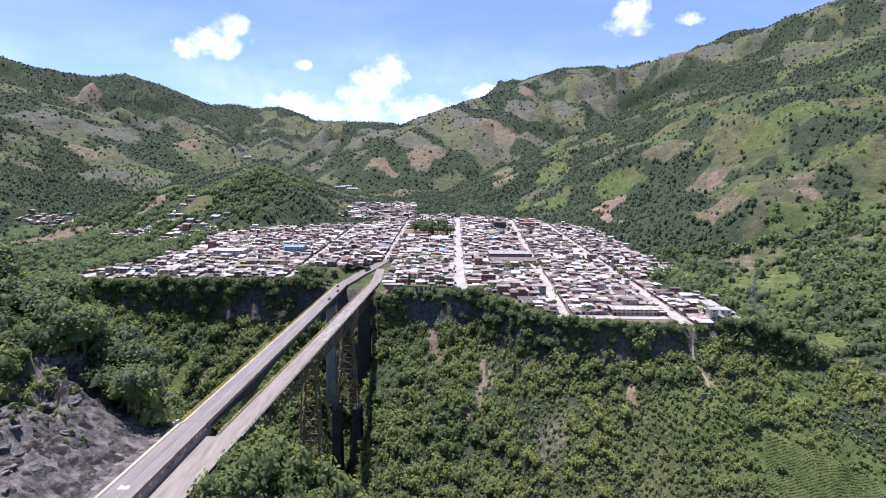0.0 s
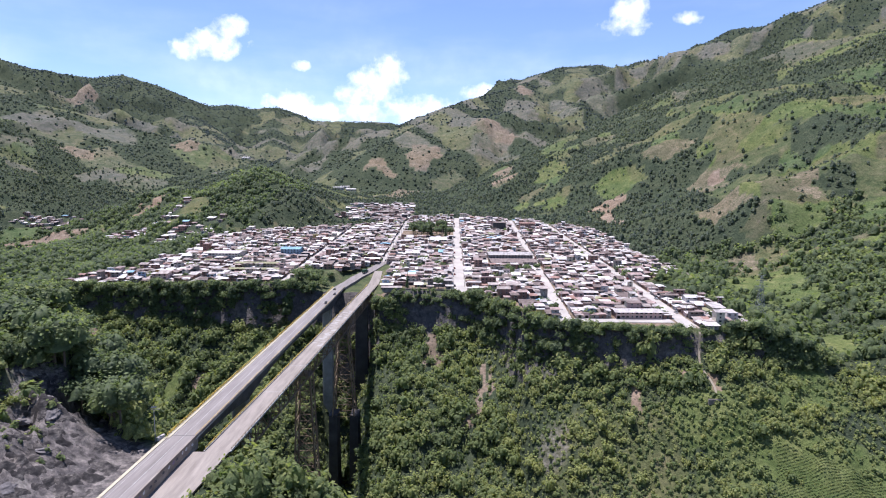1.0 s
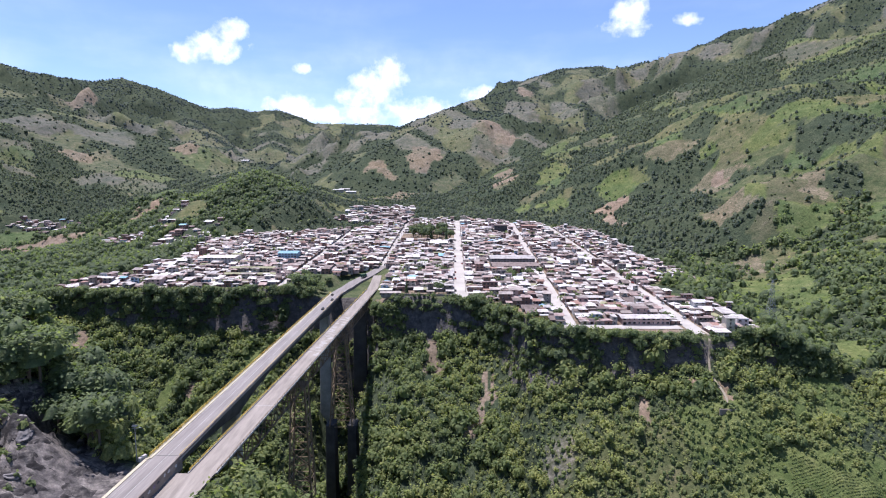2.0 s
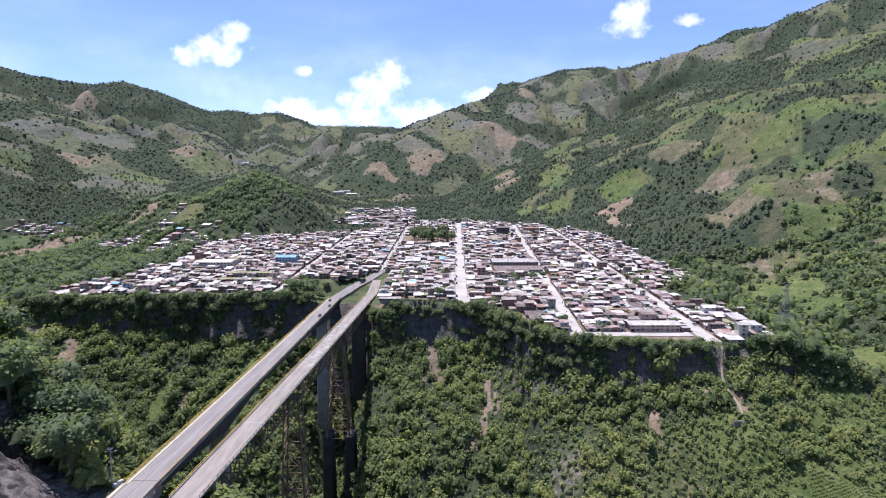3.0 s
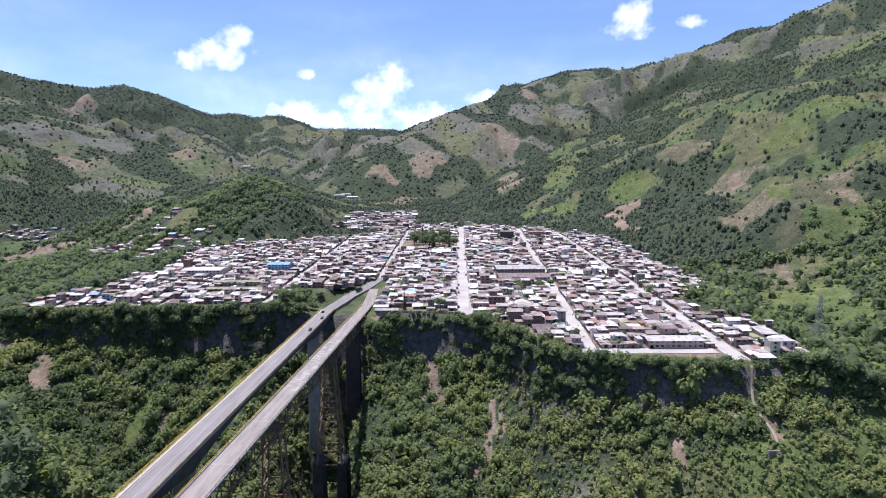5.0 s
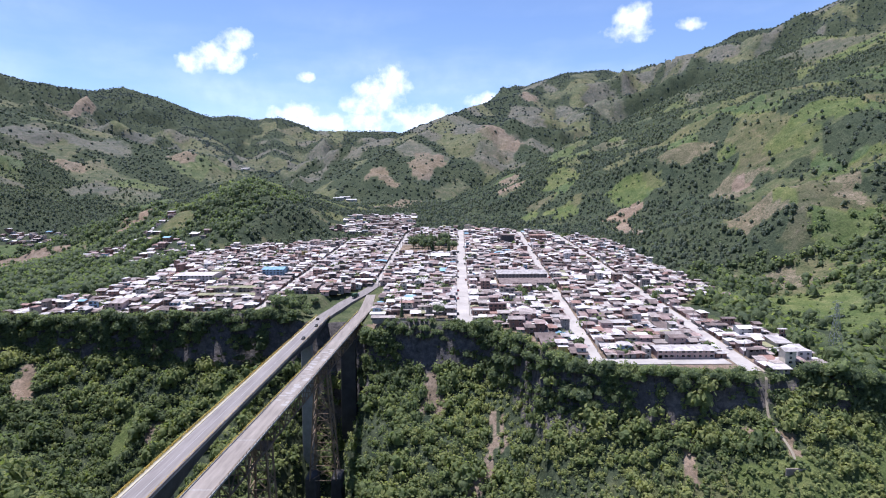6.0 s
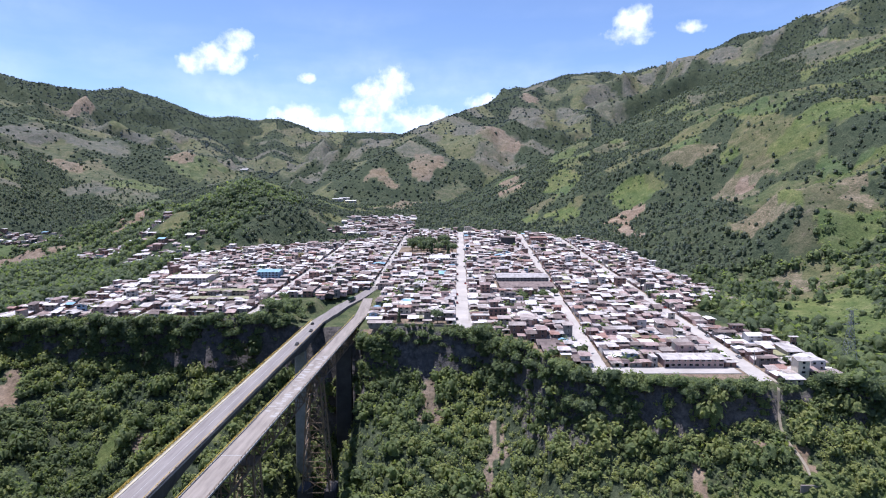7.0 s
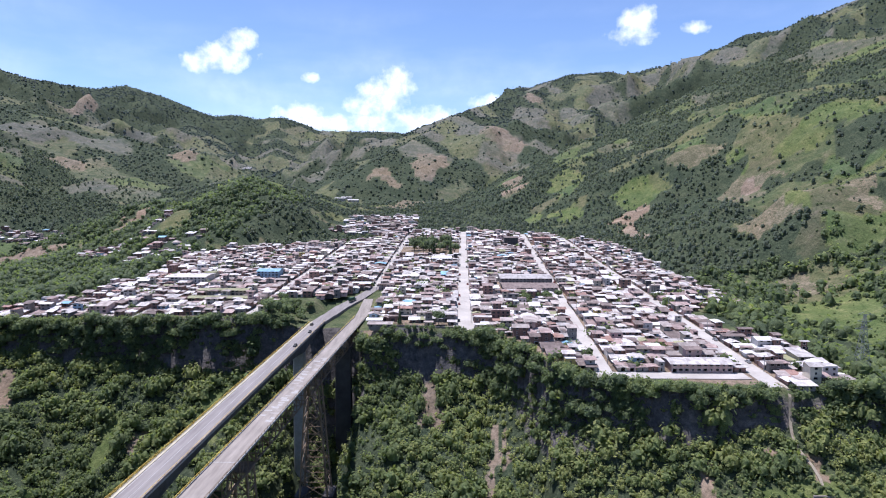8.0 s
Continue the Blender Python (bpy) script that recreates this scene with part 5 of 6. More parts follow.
def pedestal(x, y, zt, zb, w, d):
    """A tall tapered block of blackened concrete under the legs of a tower, its shade put into the colour."""
    bm = bmesh.new()
    rows = [[bm.verts.new((x + sx * w * (1 + 0.22 * t), y + sy * d * (1 + 0.15 * t), zt + (zb - zt) * t)) for sx, sy in ((-1, -1), (1, -1), (1, 1), (-1, 1))] for t in (0, 0.3, 0.65, 1)]
    for a, b in zip(rows[:-1], rows[1:]):
        for i in range(4):
            bm.faces.new((a[i], b[i], b[(i + 1) % 4], a[(i + 1) % 4]))
    bm.faces.new(rows[0])
    bmesh.ops.recalc_face_normals(bm, faces=bm.faces)
    bmesh.ops.bevel(bm, geom=[e for e in bm.edges if abs(e.verts[0].co.z - e.verts[1].co.z) > 2], offset=0.3, segments=1, affect="EDGES")
    part("pedestal", bm, ob_, "blackened concrete pedestal of the tower, its shade in the colour", SHADED_BLACK)


lattice_tower(313.0, 8.0, min(land_at(old_x(313), 313), -70) - 3, 7.5)
lattice_tower(412.0, 9.0, -75.0, 7.6)
for side in (-7.4, 7.4):
    pedestal(old_x(412) + side, 412.0, -74.0, land_at(old_x(412) + side, 412) - 6, 2.9, 6.0)

# heavy end pier of the old bridge under the cliff
bm = bmesh.new()
x, y = old_x(484), 484
zt, zb = truss_z(y) - TRUSS, -140
rows = []
for k in range(6):
    t = k / 5
    w, d = 4.9 + 1.2 * t, 2.4 + 2.0 * t
    rows.append([bm.verts.new((x + sx * w, y + sy * d, zt + (zb - zt) * t)) for sx, sy in ((-1, -1), (1, -1), (1, 1), (-1, 1))])
for a, b in zip(rows[:-1], rows[1:]):
    for i in range(4):
        bm.faces.new((a[i], b[i], b[(i + 1) % 4], a[(i + 1) % 4]))
bm.faces.new(rows[0])
bmesh.ops.recalc_face_normals(bm, faces=bm.faces)
bmesh.ops.bevel(bm, geom=[e for e in bm.edges if abs(e.verts[0].co.z - e.verts[1].co.z) > 2], offset=0.4, segments=1, affect="EDGES")
# the pier's shaded look comes from its near-black colour
part("pier", bm, ob_, "massive blackened concrete pier, its shade in the colour", SHADED_BLACK)

# the approach roads on the near bank
ap = tagged(new("road", bpy.data.meshes.new("road")), "grey asphalt approach road with kerb and retaining wall", "road", kind="structure")
bm = strip(-95.4, -86.1, 90, Y0, new_z, 0.8)
bm.to_mesh(ap.data)
bm.free()
ap.data.materials.append(ASPHALT)
part("kerb", strip(-96.5, -95.4, 90, Y0, lambda y: new_z(y) + 0.22, 1.0), ap, "pale concrete gutter kerb", SIDEWALK)
part("retaining_wall", strip(-86.1, -85.5, 90, Y0 + 2, lambda y: new_z(y) + 0.75, 5.2), ap, "graffiti-stained concrete retaining wall", DIRTY_WALL)
op = tagged(new("old_road", bpy.data.meshes.new("old_road")), "disused pale concrete road below the retaining wall", "road", kind="structure")
bm = strip(-9.0, 4.0, 90, OY0, old_z, 0.6, shift=lambda y: old_x(y))
bm.to_mesh(op.data)
bm.free()
op.data.materials.append(OLD_DECK)
# pale repair patches in the middle of the old deck
prng = random.Random(5)
PATCH = simple("pale_mortar", [(0.3, (0.27, 0.25, 0.235)), (0.7, (0.42, 0.40, 0.375))], 0.9, 0.85)
for k in range(34):
    y = 336 + 96 * (k + prng.uniform(0.1, 0.9)) / 34
    bm = bmesh.new()
    n_ = 8
    hw, hl = prng.uniform(0.7, 1.9), prng.uniform(0.4, 1.3)
    ring = [(a * hw + prng.uniform(-0.12, 0.12), c * hl + prng.uniform(-0.1, 0.1)) for a, c in ((-1, -1), (0, -1.05), (1, -1), (1.04, 0), (1, 1), (0, 1.04), (-1, 1), (-1.05, 0))]
    hi = [bm.verts.new((a, c, 0.010)) for a, c in ring]
    lo = [bm.verts.new((a, c, -0.02)) for a, c in ring]
    bm.faces.new(hi)
    for i in range(n_):
        bm.faces.new((hi[i], lo[i], lo[(i + 1) % n_], hi[(i + 1) % n_]))
    bmesh.ops.recalc_face_normals(bm, faces=bm.faces)
    part("repair_patch", bm, ob_, "pale mortar repair patch", PATCH, pose(old_x(y) + prng.uniform(-2.7, 2.7), y, old_z(y) + 0.004 + 0.0012 * k))


# roads beyond the bridges, into the town
def ribbon(name, points, mat, label, zf=None):
    """A road along points (x, y, half width), laid on the ground."""
    bm = bmesh.new()
    prev = None
    for (x0, y0, w0), (x1, y1, w1) in zip(points[:-1], points[1:]):
        for k in range(8):
            t = k / 8
            x, y, w = x0 + (x1 - x0) * t, y0 + (y1 - y0) * t, w0 + (w1 - w0) * t
            z = max(land_at(x, y), land_at(x - w, y) - 0.3, land_at(x + w, y) - 0.3) + 0.3
            z = zf(y) if zf else z
            row = [bm.verts.new(p) for p in ((x - w, y, z), (x + w, y, z), (x + w, y, z - 3.4), (x - w, y, z - 3.4))]
            if prev:
                for i in range(4):
                    bm.faces.new((prev[i], prev[(i + 1) % 4], row[(i + 1) % 4], row[i]))
            prev = row
    bmesh.ops.recalc_face_normals(bm, faces=bm.faces)
    me = bpy.data.meshes.new(name)
    bm.to_mesh(me)
    bm.free()
    me.materials.append(mat)
    return tagged(new(name, me), label, "road", kind="structure")


ribbon("town_road", [(-90.6, 524, 5.0), (-87.5, 542, 5.0), (-80.5, 562, 5.2), (-70, 582, 5.0), (-61, 604, 4.4), (-60, 614, 4.2)], ASPHALT, "grey asphalt road curving from the bridge into town",
       lambda y: float(np.interp(y, [524, 545, 575, 604, 616], [new_z(524), -4.6, 0.2, 4.8, 5.3])))
ribbon("old_town_road", [(-62.8, 546, 4.6), (-62.2, 560, 4.5), (-61.5, 584, 3.8)], OLD_DECK, "worn pale road end behind the old bridge",
       lambda y: float(np.interp(y, [546, 560, 582], [old_z(546), -4.2, 1.1])))

# ---- the town ----
STREETS = [(-291, 0.0, 7), (-214, 0.0, 7), (-137, 0.0, 7), (-60, 0.0, 6), (12.7, 0.0192, 10), (83, 0.055, 9), (161, 0.018, 9.5), (240, 0.03, 7)]
CROSS = [396, 478, 560, 642, 724, 806, 888, 970, 1052]


def street_x(k, y):
    a, b, _ = STREETS[k]
    return a + b * (y - 385)


def town_z(x, y):
    return float(plain(np.array([x]), np.array([float(y)]))[0])


# streets: pale concrete strips a little above the ground
for k, (a, b, w) in enumerate(STREETS):
    ylist = [y for y in np.arange(366, 1150, 6.0) if in_town(np.array([street_x(k, y)]), np.array([y]), 2.0)[0] and (k != 3 or y > 608)]
    if len(ylist) < 3:
        continue
    bm = bmesh.new()
    prev = None
    for y in ylist:
        x, z = street_x(k, y), town_z(street_x(k, y), y) + 0.15
        wide = w / 2 + (2.2 if k == 4 and y < 560 else 0)
        row = [bm.verts.new((x - wide, y, z)), bm.verts.new((x + wide, y, z)), bm.verts.new((x + wide, y, z - 0.6)), bm.verts.new((x - wide, y, z - 0.6))]
        if prev and y - prev[0].co.y < 8:
            for i in range(4):
                bm.faces.new((prev[i], prev[(i + 1) % 4], row[(i + 1) % 4], row[i]))
        prev = row
    bmesh.ops.recalc_face_normals(bm, faces=bm.faces)
    me = bpy.data.meshes.new("street")
    bm.to_mesh(me)
    bm.free()
    me.materials.append(STREET)
    tagged(new("street", me), "pale worn concrete street between the houses", "street", kind="structure")
for c in CROSS:
    xs = [x for x in np.arange(-320, 280, 6.0) if in_town(np.array([x]), np.array([float(c)]), 1.0)[0]]
    if c < 600:
        xs = [x for x in xs if not -134 < x < -48]
    if c == 396:
        xs = [x for x in xs if 84 < x < 160]
    if len(xs) < 3:
        continue
    bm = bmesh.new()
    prev = None
    for x in xs:
        z = town_z(x, c) + 0.154
        near = c - (7.5 if c == 396 else 2.6)
        row = [bm.verts.new((x, near, z)), bm.verts.new((x, near, z - 0.6)), bm.verts.new((x, c + 2.6, z - 0.6)), bm.verts.new((x, c + 2.6, z))]
        if prev and x - prev[0].co.x < 8:
            for i in range(4):
                bm.faces.new((prev[i], prev[(i + 1) % 4], row[(i + 1) % 4], row[i]))
        prev = row
    bmesh.ops.recalc_face_normals(bm, faces=bm.faces)
    me = bpy.data.meshes.new("cross_street")
    bm.to_mesh(me)
    bm.free()
    me.materials.append(STREET)
    tagged(new("cross_street", me), "pale worn concrete cross street", "street", kind="structure")

hr = random.Random(41)
LOTS = []


def split(x0, x1, y0, y1):
    w, d = x1 - x0, y1 - y0
    if w > hr.choice((6.5, 7.5, 9.0, 13.0)) and w >= d * 0.75:
        c = x0 + w * hr.uniform(0.38, 0.62)
        split(x0, c, y0, y1)
        split(c, x1, y0, y1)
    elif d > hr.choice((7.5, 9.0, 13.0)):
        c = y0 + d * hr.uniform(0.38, 0.62)
        split(x0, x1, y0, c)
        split(x0, x1, c, y1)
    else:
        LOTS.append((x0, x1, y0, y1))


# larger buildings with a form of their own: x0, x1, y0, y1, storeys, roof, wall
LARGE = [(50, 95, 618, 645, 3, 0, 4), (50, 95, 590, 616, 2, 2, 4), (-246, -212, 618, 640, 3, 0, 0), (-176, -156, 650, 668, 3, 6, 5), (78, 96, 890, 906, 5, 2, 7), (118, 149, 398, 409, 2, 0, 3),
         (-14, 6, 735, 760, 3, 5, 1), (120, 142, 905, 925, 4, 4, 2), (30, 46, 1000, 1016, 3, 5, 0), (-48, -33, 482, 489, 1, 1, 4),
         (-200, -150, 556, 566, 1, 7, 4), (-200, -160, 576, 586, 2, 7, 1)]
PARK = (-54, 16, 800, 892)


def blocked(x0, x1, y0, y1):
    for b in LARGE:
        if x0 < b[1] and x1 > b[0] and y0 < b[3] and y1 > b[2]:
            return True
    if x0 < PARK[1] and x1 > PARK[0] and y0 < PARK[3] and y1 > PARK[2]:
        return True
    # the road from the bridges, and the gardens at the edge
    cx, cy = (x0 + x1) / 2, (y0 + y1) / 2
    if 88 < cx < 157 and cy < 394:
        return True
    if math.hypot(cx + 27, cy - 492) < 8 or math.hypot(cx + 2, cy - 489) < 7:
        return True
    road = float(np.interp(cy, [519, 540, 560, 580, 600], [-90.5, -88, -81, -70, -61]))
    return (cy < 602 and abs(cx - road) < 12) or (cy < 572 and -128 < cx < -50) or (cy < 600 and road - 14 < cx < -50)


rows_y = [370] + CROSS + [1150]
cols = [(None, 0)] + [(k, k + 1) for k in range(len(STREETS) - 1)] + [(len(STREETS) - 1, None)]
for ya, yb in zip(rows_y[:-1], rows_y[1:]):
    ym = (ya + yb) / 2
    for ka, kb in cols:
        xa = street_x(ka, ym) + STREETS[ka][2] / 2 + 1.0 if ka is not None else -345
        xb = street_x(kb, ym) - STREETS[kb][2] / 2 - 1.0 if kb is not None else 300
        near_c, far_c = (3.0 if ya in CROSS else 0), (3.0 if yb in CROSS else 0)
        split(xa, xb, ya + near_c, yb - far_c)


def house_plan(x0, x1, y0, y1, big=None):
    cx, cy = (x0 + x1) / 2, (y0 + y1) / 2
    g = 0.0 if big else 0.12
    if big:
        storeys, roof, wall = big
    else:
        storeys = hr.choices((1, 2, 3, 4), (66, 28, 5, 1))[0]
        roof = hr.choices(range(8), (27, 18, 18, 18, 4, 12, 0.8, 1.6))[0]
        wall = hr.choices(range(8), (15, 13, 34, 15, 20, 0.6, 1.6, 3))[0]
    h = 2.4 * storeys + hr.uniform(-0.3, 0.5)
    form = hr.choices(("gable_x", "gable_y", "mono", "flat"), (40, 25, 25, 10))[0] if not big else "gable_x"
    return dict(x0=x0 + g, x1=x1 - g, y0=y0 + g, y1=y1 - g - (0 if big else hr.choice((0, 0, 0, 1.5, 3))), z=town_z(cx, cy), h=h, storeys=storeys, roof=roof, wall=wall, form=form,
                tilt=hr.uniform(0.10, 0.30))


HOUSES = [house_plan(*b[:4], big=b[4:]) for b in LARGE]
for p in HOUSES:
    p['tilt'] = 0.08 if p['y1'] - p['y0'] > 18 else 0.16
YARDS = []
for lot in LOTS:
    x0, x1, y0, y1 = lot
    corners = in_town(np.array([x0, x1, x0, x1]), np.array([y0, y0, y1, y1]), -1.0)
    if corners.sum() < 4 or blocked(*lot):
        continue
    if hr.random() < 0.05:
        YARDS.append(lot)
        continue
    HOUSES.append(house_plan(*lot))


# hamlets on the other side of the valley
for mx_, my_, a_, b_, count in HAMLETS:
    hx = np.array([mx_ + hr.uniform(-a_, a_) for i in range(count)])
    hy = np.array([my_ + hr.uniform(-b_, b_) for i in range(count)])
    hz = np.minimum(np.minimum(land(hx, hy), land(hx + 9, hy)), np.minimum(land(hx, hy + 9), land(hx + 9, hy + 9)))
    for x, y, z in zip(hx, hy, hz):
        p = house_plan(x, x + hr.uniform(7, 12), y, y + hr.uniform(7, 12))
        p["z"] = float(z) - 0.2
        p["h"] += 1.2
        if my_ > 1500:
            p["x1"], p["roof"], p["wall"] = p["x0"] + 32, 5, 0
        HOUSES.append(p)


def wall_faces(p):
    """Vertices and faces of the walls, gables included, about the plan's corner; the roof sheets after them."""
    w, d, h, t = p["x1"] - p["x0"], p["y1"] - p["y0"], p["h"], p["tilt"]
    o, th = 1.0, 0.12
    v = [(0, 0, -1.5), (w, 0, -1.5), (w, d, -1.5), (0, d, -1.5)]
    if p["form"] == "gable_x":
        r = h + t * d / 2
        v += [(0, 0, h), (w, 0, h), (w, d, h), (0, d, h), (0, d / 2, r), (w, d / 2, r)]
        f = [(0, 1, 5, 4), (1, 2, 6, 9, 5), (2, 3, 7, 6), (3, 0, 4, 8, 7)]
        e = h - t * o
        sheets = [[(-o, -o, e), (w + o, -o, e), (w + o, d / 2, r), (-o, d / 2, r)], [(w + o, d + o, e), (-o, d + o, e), (-o, d / 2, r), (w + o, d / 2, r)]]
    elif p["form"] == "gable_y":
        r = h + t * w / 2
        v += [(0, 0, h), (w, 0, h), (w, d, h), (0, d, h), (w / 2, 0, r), (w / 2, d, r)]
        f = [(0, 1, 5, 8, 4), (1, 2, 6, 5), (2, 3, 7, 9, 6), (3, 0, 4, 7)]
        e = h - t * o
        sheets = [[(-o, d + o, e), (-o, -o, e), (w / 2, -o, r), (w / 2, d + o, r)], [(w + o, -o, e), (w + o, d + o, e), (w / 2, d + o, r), (w / 2, -o, r)]]
    elif p["form"] == "mono":
        r = h + t * d * 0.55
        v += [(0, 0, h), (w, 0, h), (w, d, r), (0, d, r)]
        f = [(0, 1, 5, 4), (1, 2, 6, 5), (2, 3, 7, 6), (3, 0, 4, 7)]
        k = t * 0.55 * o
        sheets = [[(-o, -o, h - k), (w + o, -o, h - k), (w + o, d + o, r + k), (-o, d + o, r + k)]]
    else:
        q = h + 0.7
        v += [(0, 0, q), (w, 0, q), (w, d, q), (0, d, q)]
        f = [(0, 1, 5, 4), (1, 2, 6, 5), (2, 3, 7, 6), (3, 0, 4, 7)]
        sheets = [[(-0.02, -0.02, h + 0.55), (w + 0.02, -0.02, h + 0.55), (w + 0.02, d + 0.02, h + 0.55), (-0.02, d + 0.02, h + 0.55)]]
        th = 0.2
    rv, rf = [], []
    for s in sheets:
        n = len(rv)
        rv += [(x, y, z + th) for x, y, z in s] + [(x, y, z) for x, y, z in s]
        rf += [(n, n + 1, n + 2, n + 3), (n + 7, n + 6, n + 5, n + 4)] + [(n + i, n + 4 + i, n + 4 + (i + 1) % 4, n + (i + 1) % 4) for i in range(4)]
    return v, f, rv, rf


def openings(p, rnd):
    """Windows and doors on the side that looks over the gorge and on the right-hand side: (kind, x, y, z, width, height, turn)."""
    w, d = p["x1"] - p["x0"], p["y1"] - p["y0"]
    out = []
    for s in range(p["storeys"]):
        for length, turn in ((w, 0), (d, 90)):
            count = max(1, int(length / 3.1))
            for i in range(count):
                if turn and rnd.random() < 0.55:
                    continue
                u = length * (i + 0.5) / count
                door = s == 0 and i == 0 and not turn
                ww, hh = (rnd.choice((1.1, 2.4)), 2.1) if door else (rnd.choice((1.1, 1.5, 2.2)), 1.3)
                zz = 0.0 if door else s * 2.4 + 0.8
                pos = (u, 0.0) if not turn else (w, u)
                out.append(("door" if door else "window", pos[0], pos[1], zz, ww, hh, turn))
    return out


def opening_mesh(kind):
    """A unit opening, 1 m wide and high, facing -y: a frame proud of the wall, its pane or leaf set back in it."""
    me = bpy.data.meshes.new(kind)
    bm = bmesh.new()
    rings = [[bm.verts.new((sx * w, y, z)) for sx, z in ((-1, lo), (1, lo), (1, hi), (-1, hi))]
             for w, lo, hi, y in ((0.5, 0.0, 1.0, 0.05), (0.5, 0.0, 1.0, -0.08), (0.42, 0.07, 0.93, -0.08), (0.42, 0.07, 0.93, 0.0))]
    for a, b in zip(rings[:-1], rings[1:]):
        for i in range(4):
            bm.faces.new((a[i], a[(i + 1) % 4], b[(i + 1) % 4], b[i]))
    bm.faces.new(rings[-1]).material_index = 1
    bmesh.ops.recalc_face_normals(bm, faces=bm.faces)
    bm.to_mesh(me)
    bm.free()
    me.materials.append(FRAME_PAINT)
    me.materials.append(GLASS if kind == "window" else DOOR)
    return me


OPENING = {"window": opening_mesh("window"), "door": opening_mesh("door")}
ROOF_WORDS = ("pale zinc", "grey fibre cement", "dark stained sheet", "rusty pinkish sheet", "terracotta", "white sheet", "blue sheet", "mossy olive sheet")
WALL_WORDS = ("white plastered", "cream plastered", "raw brick", "pink plastered", "bare cement", "light blue plastered", "ochre plastered", "dark painted")
STOREY_WORDS = ("single-storey", "two-storey", "three-storey", "four-storey", "five-storey")

# the houses next to the gorge are things with parts; those further back join the mass of roofs
HOUSES.sort(key=lambda p: p["y0"] + 0.12 * abs(p["x0"]))
NEAR_HOUSES, FAR_HOUSES = HOUSES[:290], HOUSES[290:]


def house(p):
    root = thing("house", pose(p["x0"], p["y0"], p["z"]),
                 STOREY_WORDS[p["storeys"] - 1] + " " + WALL_WORDS[p["wall"]] + " house with " + ROOF_WORDS[p["roof"]] + " roof", "house", "houses of the town")
    v, f, rv, rf = wall_faces(p)
    me = bpy.data.meshes.new("wall")
    me.from_pydata(v, [], f)
    part("wall", me, root, mat=WALLS[p["wall"]])
    me = bpy.data.meshes.new("roof")
    me.from_pydata(rv, [], rf)
    part("roof", me, root, mat=ROOFS[p["roof"]])
    for kind, x, y, z, w, h, turn in openings(p, hr):
        part(kind, OPENING[kind], root, m=pose(x, y, z, 0, 0, turn) @ Matrix.Diagonal((w, 1, h, 1)))


for p in NEAR_HOUSES:
    house(p)

roofs = thing("town_houses", pose(0, 0, 0), "crowded low houses with pale sheet metal roofs", "houses", kind="stuff")
wv, wf, wm, rv_, rf_, rm, gv, gf = [], [], [], [], [], [], [], []
for p in FAR_HOUSES:
    v, f, rv, rf = wall_faces(p)
    ox, oy, oz = p["x0"], p["y0"], p["z"]
    n = len(wv)
    wv += [(x + ox, y + oy, z + oz) for x, y, z in v]
    wf += [tuple(i + n for i in q) for q in f]
    wm += [p["wall"]] * len(f)
    n = len(rv_)
    rv_ += [(x + ox, y + oy, z + oz) for x, y, z in rv]
    rf_ += [tuple(i + n for i in q) for q in rf]
    rm += [p["roof"]] * len(rf)
    for kind, x, y, z, w, h, turn in openings(p, hr):
        if turn:
            continue
        n = len(gv)
        a, b, c0, c1 = ox + x - w / 2, ox + x + w / 2, oz + z, oz + z + h
        gv += [(a, oy - 0.05, c0), (b, oy - 0.05, c0), (b, oy - 0.05, c1), (a, oy - 0.05, c1), (a, oy + 0.05, c0), (b, oy + 0.05, c0), (b, oy + 0.05, c1), (a, oy + 0.05, c1)]
        gf += [(n, n + 1, n + 2, n + 3), (n, n + 4, n + 5, n + 1), (n + 3, n + 2, n + 6, n + 7), (n, n + 3, n + 7, n + 4), (n + 1, n + 5, n + 6, n + 2)]
for name, v, f, mats, index in (("walls", wv, wf, WALLS, wm), ("roofs", rv_, rf_, ROOFS, rm), ("windows", gv, gf, [GLASS], None)):
    me = bpy.data.meshes.new(name)
    me.from_pydata(v, [], f)
    for m in mats:
        me.materials.append(m)
    if index:
        me.polygons.foreach_set("material_index", np.array(index, np.int32))
    part(name, me, roofs)

# trees in yards, in the park and along the streets
yx, yy = [], []
for x0, x1, y0, y1 in YARDS:
    for k in range(3):
        yx.append((x0 + x1) / 2 + trng.uniform(-4, 4))
        yy.append((y0 + y1) / 2 + trng.uniform(-4, 4))
yx, yy = np.array(yx), np.array(yy)
rad = trng.uniform(2.2, 4.0, len(yx))
woods("yard_trees", BUSH_SHAPES, np.stack([yx, yy, plain(yx, yy)], -1), rad, rad * 1.15, trng.uniform(0.1, 0.45, len(yx)), LEAVES, trng, "small green trees in the yards between houses")
for i in range(30):
    x, y = trng.uniform(-48, 12), trng.uniform(804, 890)
    r = trng.uniform(4.5, 8.0)
    if i % 4 == 0:
        tree(x, y, 6.5, trng.uniform(18, 27), "in the town square", "park trees", conifer=True)
    else:
        tree(x, y, r, r * 2.3, "in the town square", "park trees", 0)
tree(-28, 488, 3.4, 14.5, "in a garden near the gorge", "garden trees", conifer=True)
tree(-2, 487, 4.6, 11.0, "in a garden near the gorge", "garden trees", 0)
for i in range(14):
    x, y = trng.uniform(58, 96), trng.uniform(560, 580)
    r = trng.uniform(2.5, 3.6)
    tree(x, y, r, r * 1.9, "in a large yard", "yard trees", 1)

